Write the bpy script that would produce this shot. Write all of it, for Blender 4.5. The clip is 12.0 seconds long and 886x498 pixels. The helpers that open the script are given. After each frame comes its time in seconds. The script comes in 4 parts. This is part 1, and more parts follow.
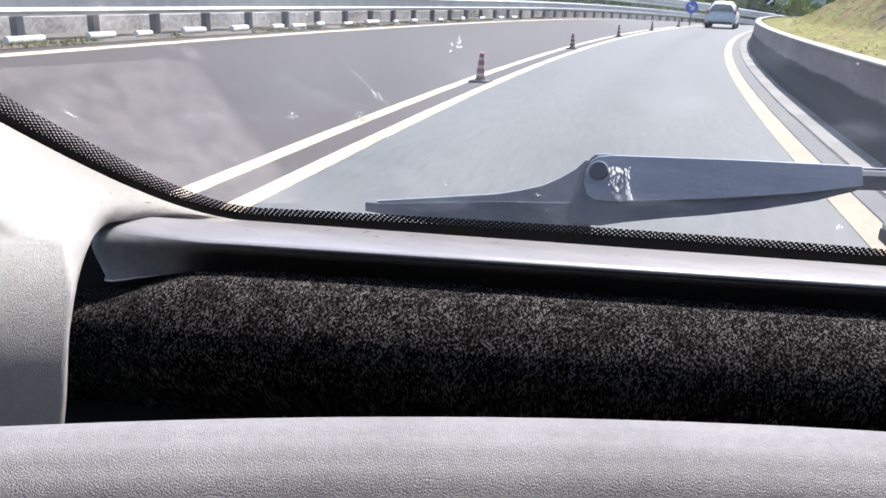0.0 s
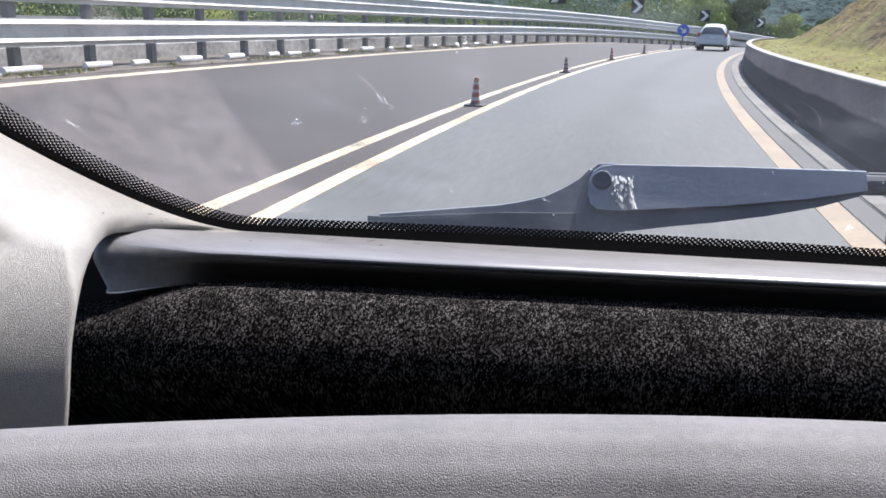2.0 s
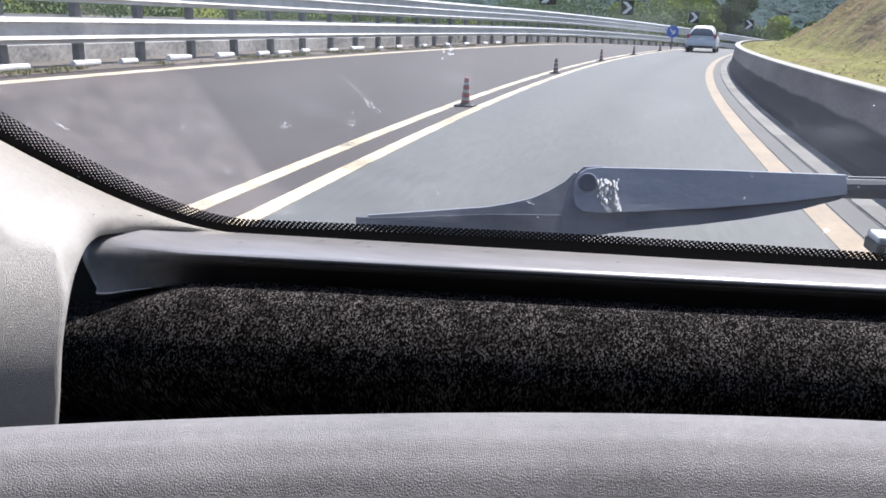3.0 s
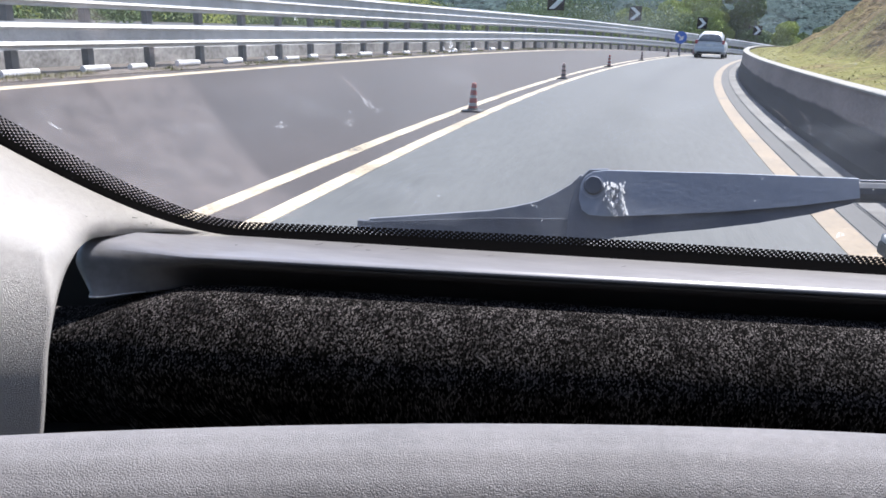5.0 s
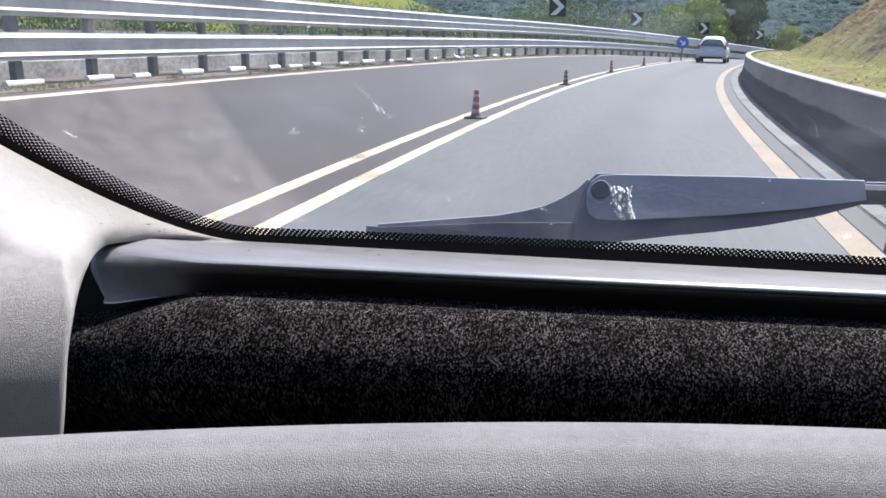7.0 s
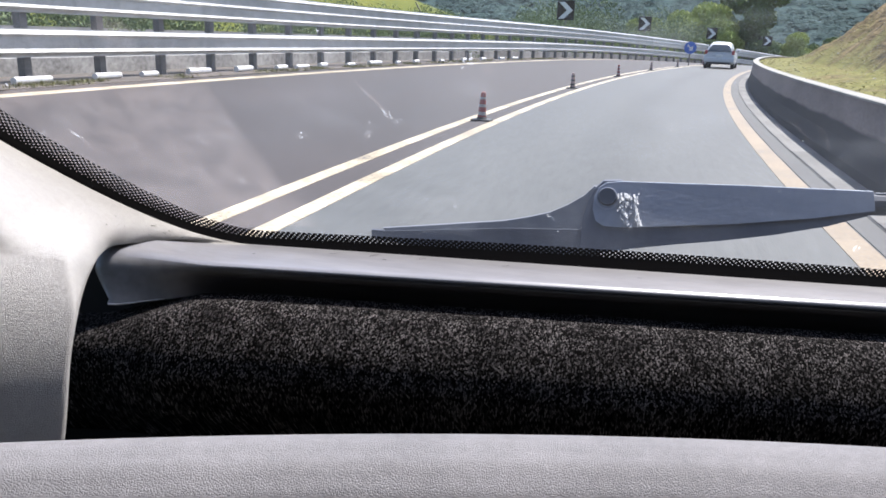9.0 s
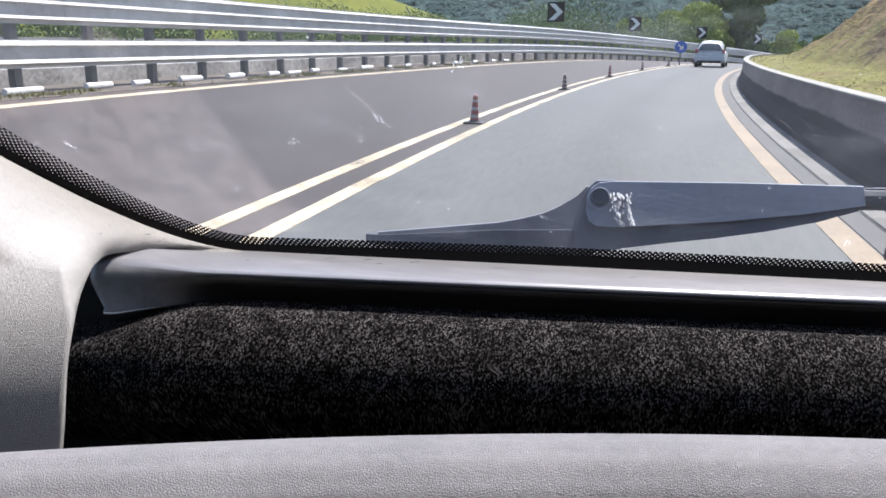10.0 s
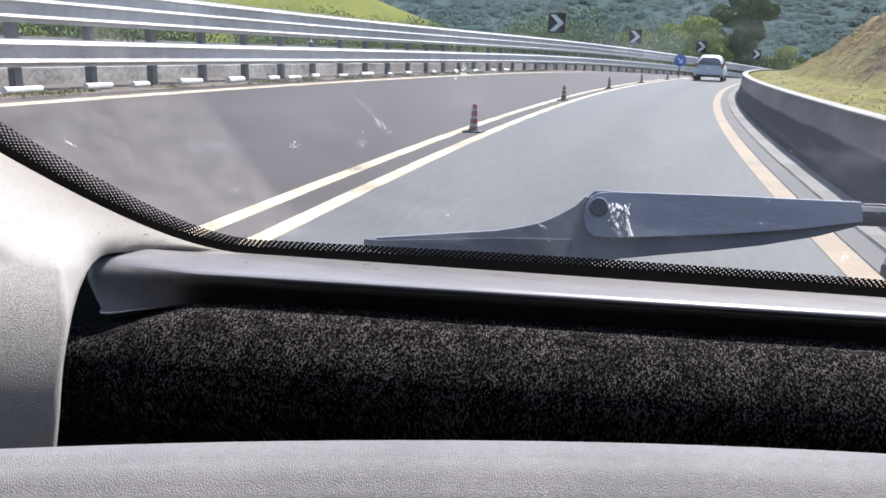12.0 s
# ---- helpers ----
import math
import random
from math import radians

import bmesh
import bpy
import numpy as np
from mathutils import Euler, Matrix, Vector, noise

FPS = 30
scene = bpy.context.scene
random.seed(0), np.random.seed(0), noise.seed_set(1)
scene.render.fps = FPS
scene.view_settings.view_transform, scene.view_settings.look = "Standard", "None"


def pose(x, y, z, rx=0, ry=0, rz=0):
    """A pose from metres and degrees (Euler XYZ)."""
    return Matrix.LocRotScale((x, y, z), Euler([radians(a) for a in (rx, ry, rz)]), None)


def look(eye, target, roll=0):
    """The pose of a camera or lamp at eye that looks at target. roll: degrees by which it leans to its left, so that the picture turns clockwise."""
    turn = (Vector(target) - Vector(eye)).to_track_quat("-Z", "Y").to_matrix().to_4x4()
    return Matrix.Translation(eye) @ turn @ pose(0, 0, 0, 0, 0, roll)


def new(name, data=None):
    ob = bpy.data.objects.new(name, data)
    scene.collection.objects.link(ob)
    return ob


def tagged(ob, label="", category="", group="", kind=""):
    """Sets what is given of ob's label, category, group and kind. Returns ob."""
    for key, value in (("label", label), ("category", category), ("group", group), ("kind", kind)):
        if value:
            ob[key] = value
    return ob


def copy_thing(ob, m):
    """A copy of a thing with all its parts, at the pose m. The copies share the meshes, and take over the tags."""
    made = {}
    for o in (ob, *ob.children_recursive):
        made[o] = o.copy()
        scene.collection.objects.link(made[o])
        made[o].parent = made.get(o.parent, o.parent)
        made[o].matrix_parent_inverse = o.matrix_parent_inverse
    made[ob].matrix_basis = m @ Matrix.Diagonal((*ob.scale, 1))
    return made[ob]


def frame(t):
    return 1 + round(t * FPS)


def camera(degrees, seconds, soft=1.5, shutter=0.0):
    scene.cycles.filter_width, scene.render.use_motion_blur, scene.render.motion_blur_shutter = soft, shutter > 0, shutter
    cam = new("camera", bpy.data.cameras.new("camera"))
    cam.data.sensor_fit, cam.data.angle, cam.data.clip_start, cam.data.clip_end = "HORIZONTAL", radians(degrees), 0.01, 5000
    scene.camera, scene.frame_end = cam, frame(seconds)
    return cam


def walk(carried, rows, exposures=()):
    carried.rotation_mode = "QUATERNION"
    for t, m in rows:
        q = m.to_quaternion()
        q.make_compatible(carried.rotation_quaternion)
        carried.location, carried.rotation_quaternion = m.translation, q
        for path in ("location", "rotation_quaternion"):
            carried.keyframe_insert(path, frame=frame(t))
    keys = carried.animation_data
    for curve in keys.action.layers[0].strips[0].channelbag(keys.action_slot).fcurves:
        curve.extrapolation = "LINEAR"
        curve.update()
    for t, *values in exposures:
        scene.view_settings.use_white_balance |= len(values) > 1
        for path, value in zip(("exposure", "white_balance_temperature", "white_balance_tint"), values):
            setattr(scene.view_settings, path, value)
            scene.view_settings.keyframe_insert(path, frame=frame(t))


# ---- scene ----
LENS = 60.0
cam = camera(LENS, 12.0, soft=1.7)
PATH = [
    (0, pose(0.00639, -0.00611, 1.21399, 71.631, -2.142, 13.123)),
    (0.5, pose(0.00082, -0.00343, 1.20478, 72.810, -2.004, 13.097)),
    (1, pose(0.00292, -0.00508, 1.20280, 73.277, -1.809, 13.665)),
    (1.5, pose(0.00213, -0.00828, 1.20519, 73.168, -1.849, 12.988)),
    (2, pose(0.00114, -0.00545, 1.20289, 73.455, -1.468, 12.675)),
    (2.5, pose(0.00351, -0.01273, 1.20649, 73.483, -1.750, 12.307)),
    (3, pose(0.00443, -0.01127, 1.20590, 73.474, -1.781, 11.989)),
    (5, pose(0.00578, 0.00019, 1.20182, 73.856, -1.801, 12.556)),
    (5.5, pose(0.00271, -0.00066, 1.20102, 74.097, -1.846, 12.054)),
    (6, pose(-0.00217, -0.01197, 1.20938, 73.642, -2.125, 11.760)),
    (6.5, pose(0.00443, -0.00537, 1.20104, 74.429, -1.423, 13.191)),
    (7, pose(0.00290, -0.00515, 1.20141, 74.351, -1.333, 12.696)),
    (9, pose(0.00157, -0.00271, 1.20314, 74.470, -2.050, 13.240)),
    (9.5, pose(0.00222, -0.00752, 1.20406, 74.761, -1.879, 12.857)),
    (10, pose(0.00263, -0.00448, 1.20330, 74.739, -1.074, 12.598)),
    (10.5, pose(0.00034, -0.00051, 1.20147, 74.738, -1.070, 12.575)),
    (11, pose(0.00081, 0.00071, 1.20144, 74.912, -2.174, 12.882)),
    (11.5, pose(0.00031, 0.00536, 1.19986, 74.893, -2.351, 13.195)),
    (12, pose(0.00146, -0.00512, 1.20255, 75.319, -2.298, 12.643)),
]
walk(cam, PATH, exposures=[(0.0, 1.46, 6450, 14), (0.4, 1.17, 6450, 14), (3.2, 1.165, 6420, 14), (5.0, 1.16, 6310, 14), (7.0, 1.16, 6310, 14), (8.8, 1.15, 6450, 14), (10.5, 1.10, 6450, 14), (12.0, 1.15, 6450, 14)])

# ---- light ----
SUN_AZ, SUN_EL = 27.0, 59.0          # degrees from the driving direction towards the right; above the horizon
world = bpy.data.worlds.new("sky")
scene.world = world
world.use_nodes = True
wn = world.node_tree.nodes
sky = wn.new("ShaderNodeTexSky")
sky.sky_type = "NISHITA"
sky.sun_disc = False
sky.sun_elevation, sky.sun_rotation = radians(SUN_EL), radians(SUN_AZ)
sky.air_density, sky.dust_density = 1.0, 1.5
wn["Background"].inputs["Strength"].default_value = 0.13
world.node_tree.links.new(sky.outputs[0], wn["Background"].inputs["Color"])
TO_SUN = Vector((math.sin(radians(SUN_AZ)) * math.cos(radians(SUN_EL)), math.cos(radians(SUN_AZ)) * math.cos(radians(SUN_EL)), math.sin(radians(SUN_EL))))
sun = new("sun", bpy.data.lights.new("sun", "SUN"))
sun.data.energy, sun.data.angle, sun.data.color = 4.6, radians(0.53), (1.0, 0.965, 0.92)
sun.matrix_world = look(TO_SUN * 50, (0, 0, 0))


# ---- materials ----
def node(nt, kind, **values):
    n = nt.nodes.new(kind)
    for key, value in values.items():
        n.inputs[key.replace("_", " ")].default_value = value
    return n


def ramp(nt, fac, stops):
    r = nt.nodes.new("ShaderNodeValToRGB")
    while len(r.color_ramp.elements) < len(stops):
        r.color_ramp.elements.new(0.5)
    for e, (p, c) in zip(r.color_ramp.elements, stops):
        e.position, e.color = p, (*c, 1)
    nt.links.new(fac, r.inputs[0])
    return r.outputs[0]


def surface(name, dark, light, rough=0.6, metal=0.0, coarse=3.0, fine=60.0, bump=0.0, bump_scale=80.0, cells=False, vary=0.0, spec=0.5, stretch=(1, 1, 1), sheen=0.0, span=(0.32, 0.68)):
    """A surface with colour varied at two scales, and fine relief."""
    m = bpy.data.materials.new(name)
    m.use_nodes = True
    nt = m.node_tree
    b = nt.nodes["Principled BSDF"]
    b.inputs["Metallic"].default_value = metal
    b.inputs["Specular IOR Level"].default_value = spec
    if sheen:
        b.inputs["Sheen Weight"].default_value = sheen
        b.inputs["Sheen Roughness"].default_value = 0.4
    co = nt.nodes.new("ShaderNodeTexCoord")
    mp = nt.nodes.new("ShaderNodeMapping")
    mp.inputs["Scale"].default_value = stretch
    nt.links.new(co.outputs["Object"], mp.inputs[0])
    n1 = node(nt, "ShaderNodeTexNoise", Scale=coarse, Detail=5.0, Roughness=0.6)
    n2 = node(nt, "ShaderNodeTexNoise", Scale=fine, Detail=3.0, Roughness=0.7)
    for n in (n1, n2):
        nt.links.new(mp.outputs[0], n.inputs["Vector"])
    mix = nt.nodes.new("ShaderNodeMath")
    mix.operation = "MULTIPLY_ADD"
    mix.inputs[1].default_value = 0.45
    nt.links.new(n2.outputs["Fac"], mix.inputs[0])
    half = nt.nodes.new("ShaderNodeMath")
    half.operation = "MULTIPLY"
    half.inputs[1].default_value = 0.55
    nt.links.new(n1.outputs["Fac"], half.inputs[0])
    nt.links.new(half.outputs[0], mix.inputs[2])
    fac = mix.outputs[0]
    if vary:
        info = nt.nodes.new("ShaderNodeObjectInfo")
        add = nt.nodes.new("ShaderNodeMath")
        add.operation = "MULTIPLY_ADD"
        add.inputs[1].default_value = vary
        nt.links.new(info.outputs["Random"], add.inputs[0])
        nt.links.new(fac, add.inputs[2])
        fac = add.outputs[0]
    nt.links.new(ramp(nt, fac, [(span[0], dark), (span[1], light)]), b.inputs["Base Color"])
    rr = nt.nodes.new("ShaderNodeMapRange")
    rr.inputs["To Min"].default_value, rr.inputs["To Max"].default_value = max(0.02, rough - 0.08), min(1, rough + 0.08)
    nt.links.new(n1.outputs["Fac"], rr.inputs["Value"])
    nt.links.new(rr.outputs[0], b.inputs["Roughness"])
    if bump:
        if cells:
            t = node(nt, "ShaderNodeTexVoronoi", Scale=bump_scale)
            t.feature = "DISTANCE_TO_EDGE"
            nt.links.new(mp.outputs[0], t.inputs["Vector"])
            cl = nt.nodes.new("ShaderNodeMapRange")
            cl.inputs["From Max"].default_value = 0.25
            nt.links.new(t.outputs["Distance"], cl.inputs["Value"])
            h = cl.outputs[0]
        else:
            t = node(nt, "ShaderNodeTexNoise", Scale=bump_scale, Detail=4.0)
            nt.links.new(mp.outputs[0], t.inputs["Vector"])
            h = t.outputs["Fac"]
        bp = nt.nodes.new("ShaderNodeBump")
        bp.inputs["Strength"].default_value = min(1.0, bump)
        bp.inputs["Distance"].default_value = 0.5 / bump_scale
        nt.links.new(h, bp.inputs["Height"])
        nt.links.new(bp.outputs[0], b.inputs["Normal"])
    return m


VINYL = surface("grained_grey_vinyl", (0.124, 0.123, 0.128), (0.187, 0.184, 0.191), 0.6, coarse=25, fine=300, bump=0.48, bump_scale=1350, cells=True, spec=0.25)
TRIM = surface("pale_grey_pillar_plastic", (0.275, 0.269, 0.26), (0.36, 0.351, 0.336), 0.55, coarse=18, fine=260, bump=0.62, bump_scale=1350, cells=True, spec=0.25)
ROLL = surface("satin_dash_plastic", (0.145, 0.145, 0.155), (0.22, 0.22, 0.234), 0.3, coarse=14, fine=90, bump=0.03, bump_scale=200, spec=1.0, stretch=(0.4, 2, 2))


def woven(name):
    """Black knit: short upright stitches, each of its own brightness."""
    m = bpy.data.materials.new(name)
    m.use_nodes = True
    nt = m.node_tree
    b = nt.nodes["Principled BSDF"]
    b.inputs["Roughness"].default_value = 0.95
    b.inputs["Specular IOR Level"].default_value = 0.05

    def op(kind, a, c=0.0, d=0.0):
        n = nt.nodes.new("ShaderNodeMath")
        n.operation = kind
        for i, v in enumerate((a, c, d)):
            if isinstance(v, (int, float)):
                n.inputs[i].default_value = v
            else:
                nt.links.new(v, n.inputs[i])
        return n.outputs[0]

    co = nt.nodes.new("ShaderNodeTexCoord")
    sep = nt.nodes.new("ShaderNodeSeparateXYZ")
    nt.links.new(co.outputs["Object"], sep.inputs[0])
    wob = node(nt, "ShaderNodeTexNoise", Scale=90.0, Detail=3.0)
    nt.links.new(co.outputs["Object"], wob.inputs["Vector"])
    u = op("MULTIPLY_ADD", wob.outputs["Fac"], 0.8, op("MULTIPLY", sep.outputs[0], 1350.0))
    col = op("FLOOR", u)
    v = op("ADD", op("MULTIPLY", op("ADD", sep.outputs[1], sep.outputs[2]), 640.0), op("MULTIPLY", col, 0.382))
    row = op("FLOOR", v)
    comb = nt.nodes.new("ShaderNodeCombineXYZ")
    nt.links.new(col, comb.inputs[0])
    nt.links.new(row, comb.inputs[1])
    wn_ = nt.nodes.new("ShaderNodeTexWhiteNoise")
    wn_.noise_dimensions = "2D"
    nt.links.new(comb.outputs[0], wn_.inputs["Vector"])
    cu = op("ABSOLUTE", op("SUBTRACT", op("FRACT", u), 0.5))
    cv = op("ABSOLUTE", op("SUBTRACT", op("FRACT", v), 0.5))
    inside = op("MULTIPLY", op("LESS_THAN", cu, 0.40), op("LESS_THAN", cv, 0.42))
    patch = node(nt, "ShaderNodeTexNoise", Scale=55.0, Detail=4.0, Roughness=0.7)
    nt.links.new(co.outputs["Object"], patch.inputs["Vector"])
    bright = op("MULTIPLY", op("POWER", wn_.outputs["Value"], 3.2), op("MULTIPLY", inside, op("MULTIPLY", op("POWER", patch.outputs["Fac"], 2.2), 4.0)))
    nt.links.new(ramp(nt, bright, [(0.0, (0.0003, 0.0003, 0.0003)), (1.0, (0.130, 0.119, 0.117))]), b.inputs["Base Color"])
    bp = nt.nodes.new("ShaderNodeBump")
    bp.inputs["Strength"].default_value = 0.5
    bp.inputs["Distance"].default_value = 0.0004
    nt.links.new(bright, bp.inputs["Height"])
    nt.links.new(bp.outputs[0], b.inputs["Normal"])
    return m


FABRIC = woven("black_knit_fabric")
# the ledge's front: its shade is put into the near-black colour
LIP = surface("ledge_front_shade_black", (0.004, 0.004, 0.005), (0.007, 0.007, 0.008), 0.32, coarse=14, fine=90, spec=0.9)
# the grey fade at the front's end paints light reflected off the pillar
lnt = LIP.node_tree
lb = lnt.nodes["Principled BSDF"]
shade_black = lb.inputs["Base Color"].links[0].from_socket
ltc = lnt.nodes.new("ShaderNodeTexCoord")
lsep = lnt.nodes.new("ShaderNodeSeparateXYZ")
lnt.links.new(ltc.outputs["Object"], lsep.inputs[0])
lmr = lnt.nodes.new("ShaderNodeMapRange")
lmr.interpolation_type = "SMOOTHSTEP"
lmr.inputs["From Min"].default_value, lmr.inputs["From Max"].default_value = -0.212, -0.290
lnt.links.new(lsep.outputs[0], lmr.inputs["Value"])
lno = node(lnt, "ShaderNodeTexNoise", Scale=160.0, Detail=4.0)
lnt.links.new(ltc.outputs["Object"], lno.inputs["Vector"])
lfade = ramp(lnt, lno.outputs["Fac"], [(0.35, (0.19, 0.19, 0.194)), (0.65, (0.25, 0.25, 0.256))])
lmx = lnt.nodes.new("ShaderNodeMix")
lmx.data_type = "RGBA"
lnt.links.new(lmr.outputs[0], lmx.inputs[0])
lnt.links.new(shade_black, lmx.inputs[6])
lnt.links.new(lfade, lmx.inputs[7])
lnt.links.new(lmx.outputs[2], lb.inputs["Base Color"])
GLINT = surface("pale_glint_plastic", (0.55, 0.55, 0.56), (0.75, 0.75, 0.76), 0.35, coarse=60, fine=400, spec=1.0)
BLACK = surface("black_rubber", (0.012, 0.012, 0.013), (0.022, 0.022, 0.024), 0.55, coarse=20, fine=200, bump=0.1)
GAP = surface("near_black_matt", (0.006, 0.006, 0.006), (0.012, 0.012, 0.012), 0.8, coarse=20)
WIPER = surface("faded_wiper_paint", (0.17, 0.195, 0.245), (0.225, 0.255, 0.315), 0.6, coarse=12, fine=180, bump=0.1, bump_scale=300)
# darker copy of WIPER: the arm's underside carries its shade in the colour
WIPER_LOW = surface("darkened_wiper_paint", (0.050, 0.061, 0.088), (0.075, 0.091, 0.128), 0.65, coarse=12, fine=180, bump=0.1)
WIPER_PALE = surface("pale_wiper_edge", (0.20, 0.23, 0.29), (0.30, 0.33, 0.40), 0.55, coarse=12, fine=180)
WIPER_TAIL = surface("faded_blade_plastic", (0.095, 0.106, 0.128), (0.135, 0.148, 0.175), 0.65, coarse=12, fine=180, bump=0.1)
WIPER_DARK = surface("dull_black_wiper_plastic", (0.034, 0.041, 0.060), (0.052, 0.063, 0.090), 0.65, coarse=12, fine=180, bump=0.1)
BARE = surface("bare_scraped_metal", (0.20, 0.22, 0.25), (0.55, 0.56, 0.58), 0.5, metal=0.0, coarse=120, fine=600)
CHROME = surface("pale_metal", (0.6, 0.6, 0.6), (0.8, 0.8, 0.8), 0.3, metal=0.6)
CABIN_SHELL = surface("dark_cabin_shell", (0.03, 0.03, 0.03), (0.045, 0.045, 0.045), 0.9, coarse=20, fine=300)
PAINT = surface("car_paint", (0.10, 0.11, 0.12), (0.12, 0.13, 0.14), 0.35, coarse=3)

LANE = surface("worn_grey_asphalt", (0.029, 0.031, 0.0308), (0.069, 0.071, 0.0695), 0.7, coarse=0.8, fine=16, bump=0.25, bump_scale=60, stretch=(1, 0.13, 1))
FAR_LANE = surface("dark_brownish_asphalt", (0.0122, 0.0086, 0.0079), (0.040, 0.0300, 0.0284), 0.75, coarse=0.35, fine=14, bump=0.25, bump_scale=60, stretch=(1, 0.35, 1))
SHOULDER = surface("shoulder_asphalt", (0.058, 0.058, 0.06), (0.105, 0.103, 0.10), 0.85, coarse=0.9, fine=25, bump=0.3, bump_scale=60)
LINE = surface("cream_road_paint", (0.40, 0.34, 0.235), (0.60, 0.53, 0.40), 0.6, coarse=1.3, fine=22, bump=0.1)
LINE_OLD = surface("worn_yellow_road_paint", (0.15, 0.108, 0.062), (0.255, 0.193, 0.118), 0.6, coarse=1.3, fine=22, bump=0.1)
# oil has darkened an uneven band along the middle of the lane, round the bend's centre
ont = LANE.node_tree
ob_ = ont.nodes["Principled BSDF"]
clean = ob_.inputs["Base Color"].links[0].from_socket
otc = ont.nodes.new("ShaderNodeTexCoord")
ovm = ont.nodes.new("ShaderNodeVectorMath")
ovm.operation = "DISTANCE"
ovm.inputs[1].default_value = (205.4, 0, 0)
ont.links.new(otc.outputs["Object"], ovm.inputs[0])
oab = ont.nodes.new("ShaderNodeMath")
oab.operation = "SUBTRACT"
oab.inputs[1].default_value = 205.55
ont.links.new(ovm.outputs["Value"], oab.inputs[0])
oaa = ont.nodes.new("ShaderNodeMath")
oaa.operation = "ABSOLUTE"
ont.links.new(oab.outputs[0], oaa.inputs[0])
ono = node(ont, "ShaderNodeTexNoise", Scale=0.9, Detail=5.0, Roughness=0.65)
ont.links.new(otc.outputs["Object"], ono.inputs["Vector"])
oad = ont.nodes.new("ShaderNodeMath")
oad.operation = "MULTIPLY_ADD"
oad.inputs[1].default_value = 0.9
ont.links.new(ono.outputs["Fac"], oad.inputs[0])
ont.links.new(oaa.outputs[0], oad.inputs[2])
omr = ont.nodes.new("ShaderNodeMapRange")
omr.interpolation_type = "SMOOTHSTEP"
omr.inputs["From Min"].default_value, omr.inputs["From Max"].default_value = 0.40, 1.10
omr.inputs["To Min"].default_value, omr.inputs["To Max"].default_value = 0.80, 1.08
ont.links.new(oad.outputs[0], omr.inputs["Value"])
oml = ont.nodes.new("ShaderNodeVectorMath")
oml.operation = "SCALE"
ont.links.new(clean, oml.inputs[0])
ont.links.new(omr.outputs[0], oml.inputs["Scale"])
ont.links.new(oml.outputs[0], ob_.inputs["Base Color"])
for paint in (LINE, LINE_OLD):
    # asphalt shows where the paint has worn through
    rn = [n for n in paint.node_tree.nodes if n.type == "VALTORGB"][0]
    for at, c in ((0.345, (0.06, 0.056, 0.052)), (0.385, (0.10, 0.09, 0.075))):
        rn.color_ramp.elements.new(at).color = (*c, 1)
    rn.color_ramp.elements[0].color = (0.05, 0.048, 0.046, 1)
    rn.color_ramp.elements.new(0.42).color = (0.24, 0.19, 0.115, 1) if paint == LINE else (0.14, 0.10, 0.058, 1)
CONCRETE = surface("dirty_concrete_reflection_dark", (0.13, 0.105, 0.096), (0.27, 0.22, 0.20), 0.9, coarse=0.9, fine=14, bump=0.3, bump_scale=30, stretch=(1, 1, 2.5))

# lower half darkened to stand in for a windscreen reflection; uneven upper limit
cnt = CONCRETE.node_tree
cb = cnt.nodes["Principled BSDF"]
src = cb.inputs["Base Color"].links[0].from_socket
ctc = cnt.nodes.new("ShaderNodeTexCoord")
csep = cnt.nodes.new("ShaderNodeSeparateXYZ")
cnt.links.new(ctc.outputs["Object"], csep.inputs[0])
cno = node(cnt, "ShaderNodeTexNoise", Scale=0.8, Detail=5.0, Roughness=0.7)
cnt.links.new(ctc.outputs["Object"], cno.inputs["Vector"])
cad = cnt.nodes.new("ShaderNodeMath")
cad.operation = "MULTIPLY_ADD"
cad.inputs[1].default_value = 0.13
cnt.links.new(cno.outputs["Fac"], cad.inputs[0])
cnt.links.new(csep.outputs[2], cad.inputs[2])
cmr = cnt.nodes.new("ShaderNodeMapRange")
cmr.inputs["From Min"].default_value, cmr.inputs["From Max"].default_value = 0.485, 0.525
cnt.links.new(cad.outputs[0], cmr.inputs["Value"])
cmx = cnt.nodes.new("ShaderNodeMix")
cmx.data_type = "RGBA"
cmx.inputs[6].default_value = (0.020, 0.020, 0.023, 1)
cnt.links.new(cmr.outputs[0], cmx.inputs[0])
cnt.links.new(src, cmx.inputs[7])
cnt.links.new(cmx.outputs[2], cb.inputs["Base Color"])
CAP = surface("pale_concrete_edge", (0.15, 0.143, 0.13), (0.31, 0.296, 0.27), 0.85, coarse=1.5, fine=20)
GUTTER = surface("pale_gutter_concrete", (0.068, 0.066, 0.063), (0.18, 0.174, 0.167), 0.9, coarse=0.5, fine=22, bump=0.3, bump_scale=40, vary=0.10)
PALE = surface("whitewashed_concrete", (0.52, 0.515, 0.51), (0.74, 0.73, 0.72), 0.85, coarse=0.8, fine=9)
KERB = surface("stained_pale_concrete", (0.16, 0.155, 0.15), (0.50, 0.49, 0.48), 0.85, coarse=0.6, fine=7, bump=0.2, bump_scale=20, span=(0.36, 0.62))
STEEL = surface("galvanised_steel", (0.30, 0.30, 0.302), (0.56, 0.558, 0.554), 0.38, metal=0.32, coarse=2.2, fine=26, bump=0.05, bump_scale=20, vary=0.12)
STEEL_DULL = surface("dull_galvanised_steel", (0.19, 0.19, 0.191), (0.36, 0.358, 0.354), 0.5, metal=0.3, coarse=2.2, fine=26, vary=0.12)
